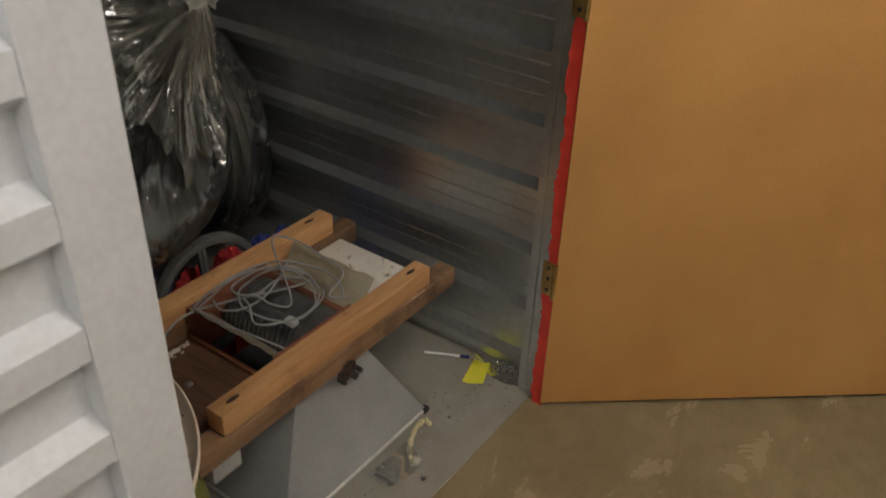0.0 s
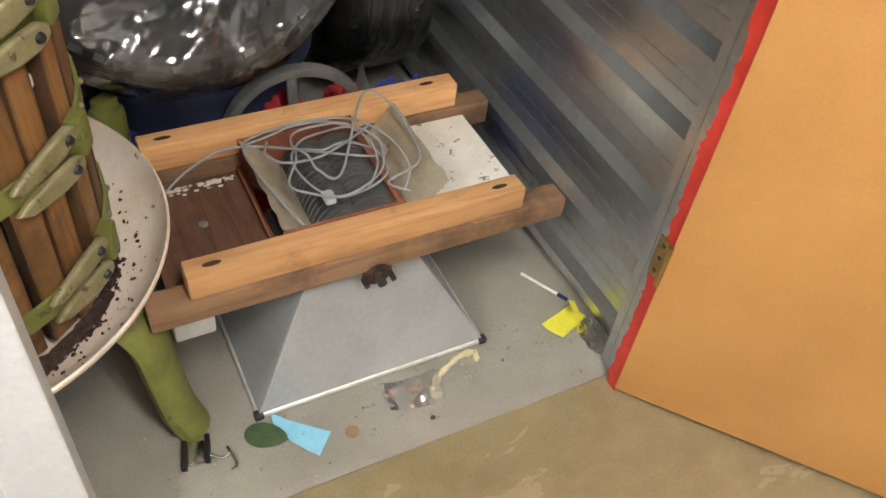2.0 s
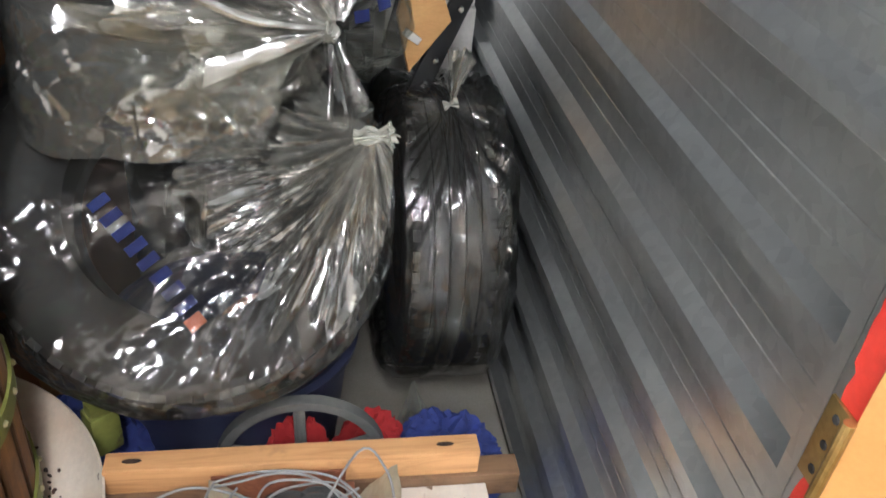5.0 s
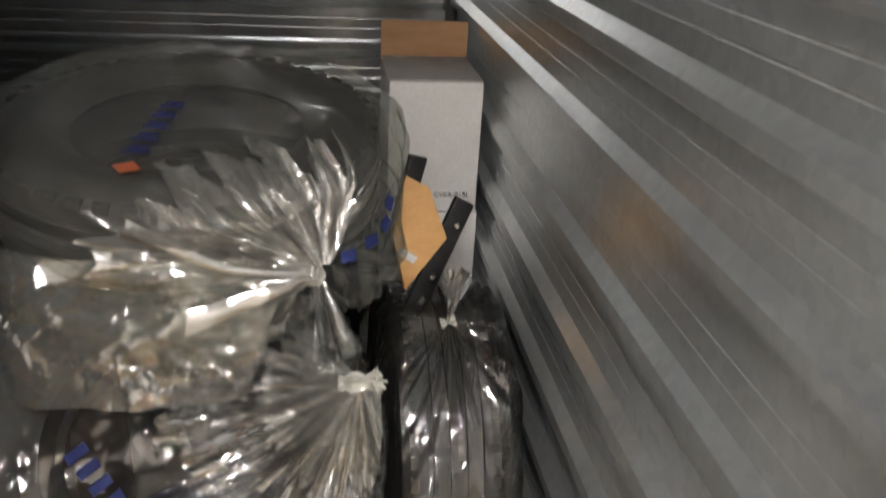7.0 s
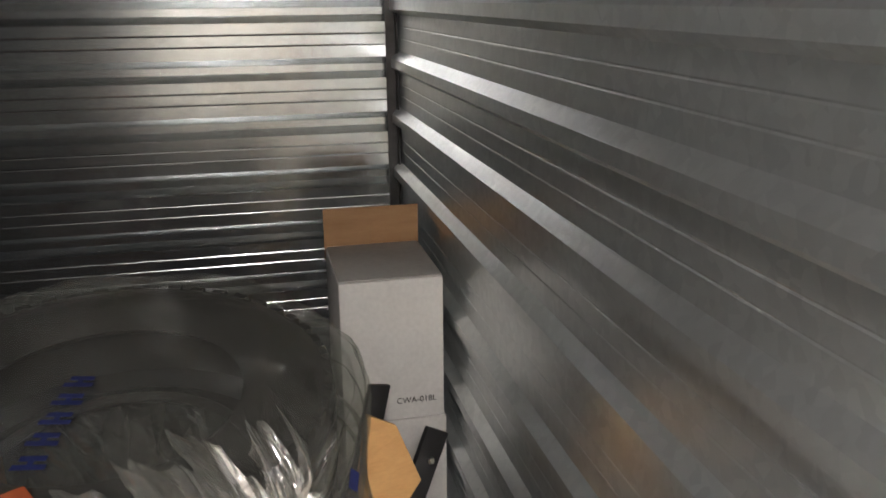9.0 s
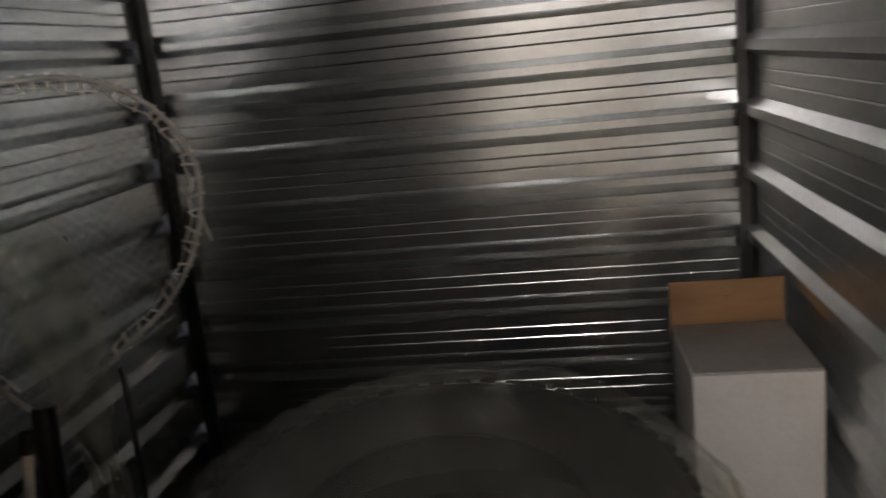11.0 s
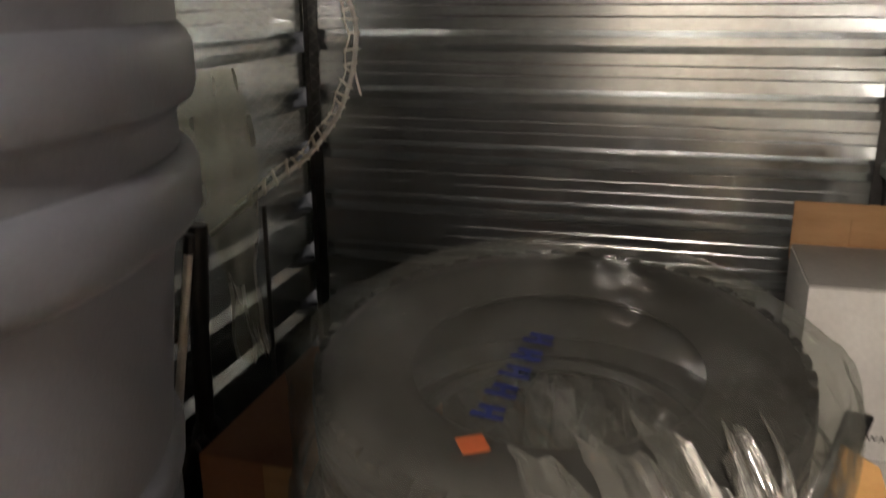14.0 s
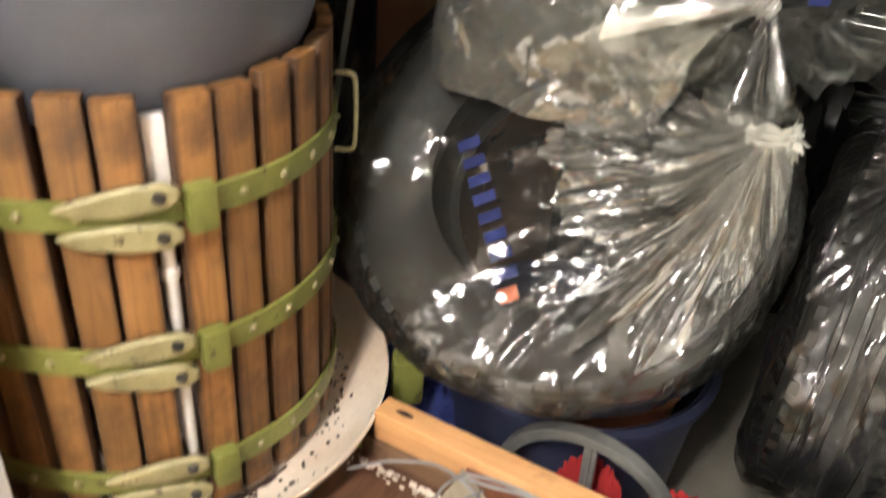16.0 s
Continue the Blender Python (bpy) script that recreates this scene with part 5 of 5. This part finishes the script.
bd = thing("tan_board", "tan pointed board leaning behind the knotted bag", "board", (1.66, 2.50, 0.80))
part("panel", moved(moved(slab([(-0.035, -0.10), (0.058, 0.0), (0.020, 0.11), (-0.030, 0.14), (-0.06, 0.02)], 0.012), frame_of((1, 0.25, 0), (0, 0.15, 1), (1.668, 2.505, 0.935))), Matrix.Translation(-bd.location)), TAN_WOOD, bd)
part("clip", moved(moved(box(-0.020, 0.020, -0.008, 0.008, 0, 0.018, 0.002), pose(1.640, 2.490, 0.912, 90, 35, 14)), Matrix.Translation(-bd.location)), WHITE_PLASTIC, bd, "small white plastic clip")

# brown carton under the upper tyre and dark sacks behind it
cb2, c2, b2 = carton("carton", "tall red-brown cardboard carton beside the drum", 0.70, 0.975, 2.37, 2.80, 0.0, 1.002, CARD_RED)
cb2["group"] = "brown cartons"
part("tape", moved(box(0.810, 0.860, 2.3685, 2.3698, 0.0, 1.0), c2), CARD_BROWN, cb2)
s = part("refuse_sack", heap(1.30, 3.24, 0.26, 0.28, 0.64, 21, 0.0, 0.22), BLACK_BAG)
tagged(s, "filled black plastic sack behind the tyres", "sack", "black sacks")
s = part("refuse_sack", heap(0.78, 3.22, 0.32, 0.28, 0.62, 27, 0.0, 0.24), BLACK_BAG)
tagged(s, "filled black plastic sack in the back corner", "sack", "black sacks")
s = part("refuse_sack", heap(0.53, 2.62, 0.13, 0.16, 0.60, 41, 0.0, 0.22), BLACK_BAG)
tagged(s, "small black plastic sack slumped against the wall", "sack", "black sacks")
pp = part("crumpled_paper", heap(0.95, 3.02, 0.06, 0.05, 0.045, 33, 1.00, 0.5), CARD_WHITE)
tagged(pp, "crumpled white paper on the black sack", "paper")

# ---- the landing net ----
net = thing("landing_net", "round landing net with a laced rim on a dark handle", "net", (0.56, 2.66, 1.25))
P0, PD = Vector((0.46, 2.57, 0)), Vector((0.752, 0.659, 0)).normalized()
rim = []
for s_, z_ in ((0.150, 1.262), (0.254, 1.335), (0.340, 1.392), (0.397, 1.456), (0.430, 1.524), (0.444, 1.593), (0.442, 1.644), (0.415, 1.706), (0.367, 1.759), (0.291, 1.797), (0.198, 1.807), (0.098, 1.795), (0.030, 1.765), (-0.025, 1.700), (-0.050, 1.610), (-0.040, 1.510), (0.000, 1.415), (0.060, 1.345), (0.118, 1.272)):
    rim.append(P0 + PD * s_ + Vector((0, 0, z_)))
cn = Matrix.Translation(-net.location)
path = smooth_path(rim, 8)
part("rim", moved(tube(path, 0.0046, 8), cn), PALE_WIRE, net, "bright wire rim")
# lacing
mid = sum(path, Vector()) / len(path)
rng = random.Random(5)
inner = []
for i, p in enumerate(path):
    d = (mid - p).normalized()
    inner.append(p + d * (0.017 + 0.003 * math.sin(i * 0.7)))
wraps, run = bmesh.new(), 0.0
side = PD.cross(Vector((0, 0, 1)))
for i in range(5, len(path) - 6):
    run += (path[i] - path[i - 1]).length
    if run < 0.019:
        continue
    run = rng.uniform(-0.005, 0.003)
    p, d = path[i], (mid - path[i]).normalized()
    lean = (path[i + 1] - path[i]).normalized() * rng.uniform(-0.006, 0.008)
    loop = [p - d * 0.007, p + side * 0.007, p + d * 0.013 + lean, inner[i] + lean * 1.5 + d * 0.003, p + d * 0.012 - side * 0.006 + lean, p - side * 0.007, p - d * 0.007]
    one = tube(smooth_path(loop, 3), rng.uniform(0.0017, 0.0026), 5)
    me = done(one, "wrap")
    wraps.from_mesh(me)
    bpy.data.meshes.remove(me)
part("lacing", moved(wraps, cn), TWINE, net, "pale twine loops round the rim")["kind"] = "stuff"
part("lacing_cord", moved(tube(inner[4:-4], 0.0014, 5), cn), TWINE, net)
part("twine_end", moved(tube(smooth_path([path[36], path[36] + Vector((0.004, 0, -0.03)), path[36] + Vector((0.012, 0, -0.06))], 4), 0.0024, 6), cn), TWINE, net)
# fine netting inside the rim: crossed strands, a little slack
flat = [((p - P0).dot(PD), p.z) for p in inner[2:-2]]


def inside(s, z):
    hit = False
    for (s0, z0), (s1, z1) in zip(flat, flat[1:] + flat[:1]):
        if (z0 > z) != (z1 > z) and s < s0 + (z - z0) * (s1 - s0) / (z1 - z0):
            hit = not hit
    return hit


ms, mz = (mid - P0).dot(PD), mid.z
bm = bmesh.new()
for sign in (1, -1):
    for k in range(-34, 35):
        last = None
        for n in range(-34, 35):
            u, v = k * 0.016, n * 0.016
            s, z = ms + (u + v) * 0.707, mz + sign * (v - u) * 0.707
            if not inside(s, z):
                last = None
                continue
            deep = 0.05 * max(0.0, 1 - ((s - ms) / 0.24) ** 2) * max(0.0, 1 - ((z - mz) / 0.27) ** 2)
            p = P0 + PD * s - side * deep + Vector((0, 0, z))
            ring = [bm.verts.new(p + side * (0.0004 * math.cos(w)) + Vector((0, 0, 0.0004 * math.sin(w)))) for w in (0.5, 2.6, 4.7)]
            if last:
                for w in range(3):
                    bm.faces.new((last[w], last[(w + 1) % 3], ring[(w + 1) % 3], ring[w]))
            last = ring
cloth = bmesh.new()
grid = []
for j in range(26):
    s = j / 25
    w = 0.052 - 0.010 * s + 0.014 * math.sin(s * 6)
    for i in range(13):
        u = i / 12 - 0.5
        c_ = P0 + PD * (0.16 + 0.05 * s) + side * (0.012 * math.sin(i * 1.3 + 2 * s) + 0.02)
        end = 1.00 + 0.05 * abs(u)
        grid.append(cloth.verts.new((c_ + PD * (2 * w * u + 0.01 * noise.noise(Vector((s * 6, u * 3, 1)))) + Vector((0, 0, 1.56 + (end - 1.56) * s)))))
for j in range(25):
    for i in range(12):
        k = j * 13 + i
        cloth.faces.new((grid[k], grid[k + 1], grid[k + 14], grid[k + 13]))
part("hanging_net", moved(cloth, cn), NET_CLOTH, net, "pale folded netting hanging down")
part("netting", moved(bm, cn), STRAND, net, "fine grey netting")
part("socket", moved(tube([(0.555, 2.655, 1.285), (0.550, 2.650, 1.20), (0.545, 2.648, 1.10)], 0.021, 12), cn), BLACK_STEEL, net)
part("handle", moved(tube([(0.545, 2.648, 1.10), (0.535, 2.640, 0.60), (0.528, 2.815, 0.02)], 0.018, 10), cn), BLACK_STEEL, net, "dark handle")
rod = thing("steel_rod", "bright steel rod standing beside the carton", "rod", (0.44, 2.452, 0))
part("shaft", tube([(0.0, 0, 0.004), (0.224, 0, 1.30)], 0.0075, 10), RIM_METAL, rod)
part("tip", tube([(0.224, 0, 1.30), (0.229, 0, 1.33)], 0.009, 10), BLACK_STEEL, rod)
rod2 = thing("thin_rod", "thin dark rod standing behind the carton", "rod", (0.60, 2.83, 0))
part("shaft", tube([(-0.01, 0, 0.004), (0.0, 0, 1.28)], 0.005, 8), BLACK_STEEL, rod2)

# ---- litter on the floor ----
def sheet(pts, thick, name, label, category, mat, z=0.0006, curl=0.0, seed=0):
    xs, ys = sum(p[0] for p in pts) / len(pts), sum(p[1] for p in pts) / len(pts)
    bm = bmesh.new()
    n = 8
    a, b, c_, d = [Vector((p[0] - xs, p[1] - ys, 0)) for p in pts]
    top, low = [], []
    for i in range(n + 1):
        for j in range(n + 1):
            p = a.lerp(b, i / n).lerp(d.lerp(c_, i / n), j / n)
            h = curl * (i / n - 0.4) ** 2 + 0.004 * abs(noise.noise(Vector((p.x * 20, p.y * 20, seed))))
            low.append(bm.verts.new((p.x, p.y, h)))
            top.append(bm.verts.new((p.x, p.y, h + thick)))
    for i in range(n):
        for j in range(n):
            q = [i * (n + 1) + j, (i + 1) * (n + 1) + j, (i + 1) * (n + 1) + j + 1, i * (n + 1) + j + 1]
            bm.faces.new([top[k] for k in q])
            bm.faces.new([low[k] for k in reversed(q)])
    ob = part(name, bm, mat)
    ob.location = (xs, ys, z)
    return tagged(ob, label, category)


sheet([(1.885, 1.475), (1.893, 1.428), (1.812, 1.399), (1.789, 1.450)], 0.0006, "paper_note", "bright yellow paper note on the concrete", "paper", YELLOW, curl=0.02)
sheet([(1.182, 1.458), (1.273, 1.375), (1.235, 1.334), (1.178, 1.418)], 0.0006, "paper_slip", "light blue paper slip on the concrete", "paper", SKY_PAPER, curl=0.02, seed=3)
sheet([(1.400, 1.440), (1.520, 1.425), (1.500, 1.350), (1.395, 1.375)], 0.0004, "cellophane_wrapper", "clear crumpled cellophane wrapper on the concrete", "wrapper", FILM_SMALL, curl=0.05, seed=6)

leaf = thing("green_leaf", "dark green leaf beside the blue paper", "leaf", (1.163, 1.412, 0.003))
ol = []
for k in range(20):
    a = 2 * math.pi * k / 20
    ol.append((0.042 * math.cos(a) * (1 - 0.12 * math.cos(a)), 0.024 * math.sin(a) * (1 - 0.35 * math.cos(a))))
part("blade", moved(slab(ol, 0.0012), pose(0, 0, 0.004, 8, -6, -35)), LEAF, leaf)
part("vein", tube([(-0.034, 0.024, 0.008), (0, 0, 0.0075), (0.033, -0.023, 0.004)], 0.0012, 6), LEAF, leaf)

tape = part("dry_tape", tube(smooth_path([(1.610, 1.418, 0.004), (1.615, 1.437, 0.008), (1.585, 1.440, 0.008), (1.545, 1.425, 0.007), (1.515, 1.408, 0.008), (1.500, 1.392, 0.006), (1.492, 1.376, 0.005), (1.506, 1.372, 0.005)], 5), [0.004, 0.006, 0.008, 0.005, 0.006, 0.008, 0.005, 0.007, 0.009, 0.006, 0.006, 0.005, 0.007, 0.006, 0.005, 0.006, 0.007, 0.008, 0.006, 0.006, 0.007, 0.009, 0.008, 0.007, 0.006, 0.007, 0.009, 0.010, 0.008, 0.007, 0.008, 0.008, 0.007, 0.006, 0.006, 0.005], 7), PEEL)
tagged(tape, "curled strip of dry yellowed tape on the floor", "tape")
pen = thing("thin_pen", "thin white stick with a dark blue end by the wall", "stick", (1.85, 1.545, 0.005))
part("shaft", tube([(-0.028, 0.052, 0), (0.018, -0.034, 0)], 0.0035, 8), WHITE_PLASTIC, pen)
part("tip", tube([(0.018, -0.034, 0), (0.030, -0.056, 0)], 0.0045, 8), BLUE_INK, pen, "dark blue end")

wrap = thing("clear_wrapper", "clear plastic scrap with yellow print against the post", "wrapper", (1.872, 1.372, 0.0))
part("foil", moved(heap(0, 0, 0.014, 0.030, 0.030, 41, 0.0, 0.7, 14, 3), pose(0, 0, 0)), FILM_SMALL, wrap)
part("print_bar", moved(box(-0.022, 0.012, -0.010, 0.016, 0, 0.001), pose(-0.004, 0.075, 0.03, 30, 40, 20)), YELLOW, wrap, "yellow printed flap")
part("print_bar", moved(box(-0.012, 0.022, -0.010, 0.012, 0, 0.001), pose(-0.008, 0.030, 0.006, 5, 10, 60)), YELLOW, wrap)

lock = thing("broken_latch", "small broken steel latch with bent wire on the floor", "latch", (1.035, 1.425, 0))
part("plate", moved(box(-0.016, 0.016, -0.024, 0.024, 0.002, 0.010, 0.002), pose(-0.005, 0.004, 0, 0, 0, -14)), CHROME, lock)
for dx in (-0.024, 0.018):
    part("clip", moved(box(-0.005, 0.005, -0.028, 0.028, 0.001, 0.016, 0.002), pose(dx, 0.004, 0, 0, 0, -14)), BLACK_STEEL, lock)
part("wire", tube(smooth_path([(0.018, -0.010, 0.008), (0.040, -0.024, 0.006), (0.052, -0.020, 0.012), (0.052, -0.006, 0.006), (0.058, -0.044, 0.005), (0.046, -0.052, 0.004)], 5), 0.0026, 7), CHROME, lock, "bent bright wire")

stain = moved(lathe([(0, 0.0005), (0.010, 0.0007), (0.014, 0.0001)], 16), pose(1.312, 1.364, 0))
tagged(part("dried_spot", stain, PINE_DARK), "dried brown spot on the concrete", "spot")

rng = random.Random(77)
bm = bmesh.new()
for k in range(260):
    x, y = rng.uniform(0.95, 1.88), rng.uniform(1.30, 1.50)
    if rng.random() < 0.3:
        x, y = rng.uniform(1.45, 1.85), rng.uniform(1.38, 1.48)
    s = rng.choice((0.0012, 0.0016, 0.002, 0.003))
    bmesh.ops.create_icosphere(bm, subdivisions=1, radius=s, matrix=Matrix.Translation((x, y, s * 0.5)) @ Matrix.Diagonal((1, rng.uniform(0.6, 1.4), 0.7, 1)))
g = part("floor_grit", bm, GRIT)
tagged(g, "loose crumbs and grit scattered on the concrete", "grit", "", "stuff")


# scraps on the floor
def scrap(label, at, outline, mat, turn, name="scrap"):
    bm = moved(slab(outline, 0.0008), pose(0, 0, 0, 4, 3, turn))
    for v in bm.verts:
        v.co.z = abs(v.co.z) + 0.0015 * abs(noise.noise(v.co * 90))
    ob = part(name, bm, mat, None)
    ob.location = at
    tagged(ob, label, "litter", "scraps on the floor")


chip = [(-0.006, -0.003), (0.002, -0.006), (0.007, 0.001), (0.001, 0.005), (-0.005, 0.003)]
scrap("small white chip of foil lying on the concrete", (1.467, 1.331, 0.001), chip, CHROME, 20, "foil_chip")
scrap("small white chip of foil lying on the concrete", (1.663, 1.400, 0.001), [(u * 0.7, v * 0.7) for u, v in chip], CHROME, 75, "foil_chip")
scrap("small pink scrap lying beside the torn tape", (1.416, 1.413, 0.001), [(u * 2.2, v * 1.4) for u, v in chip], PINK, 10, "paper_scrap")
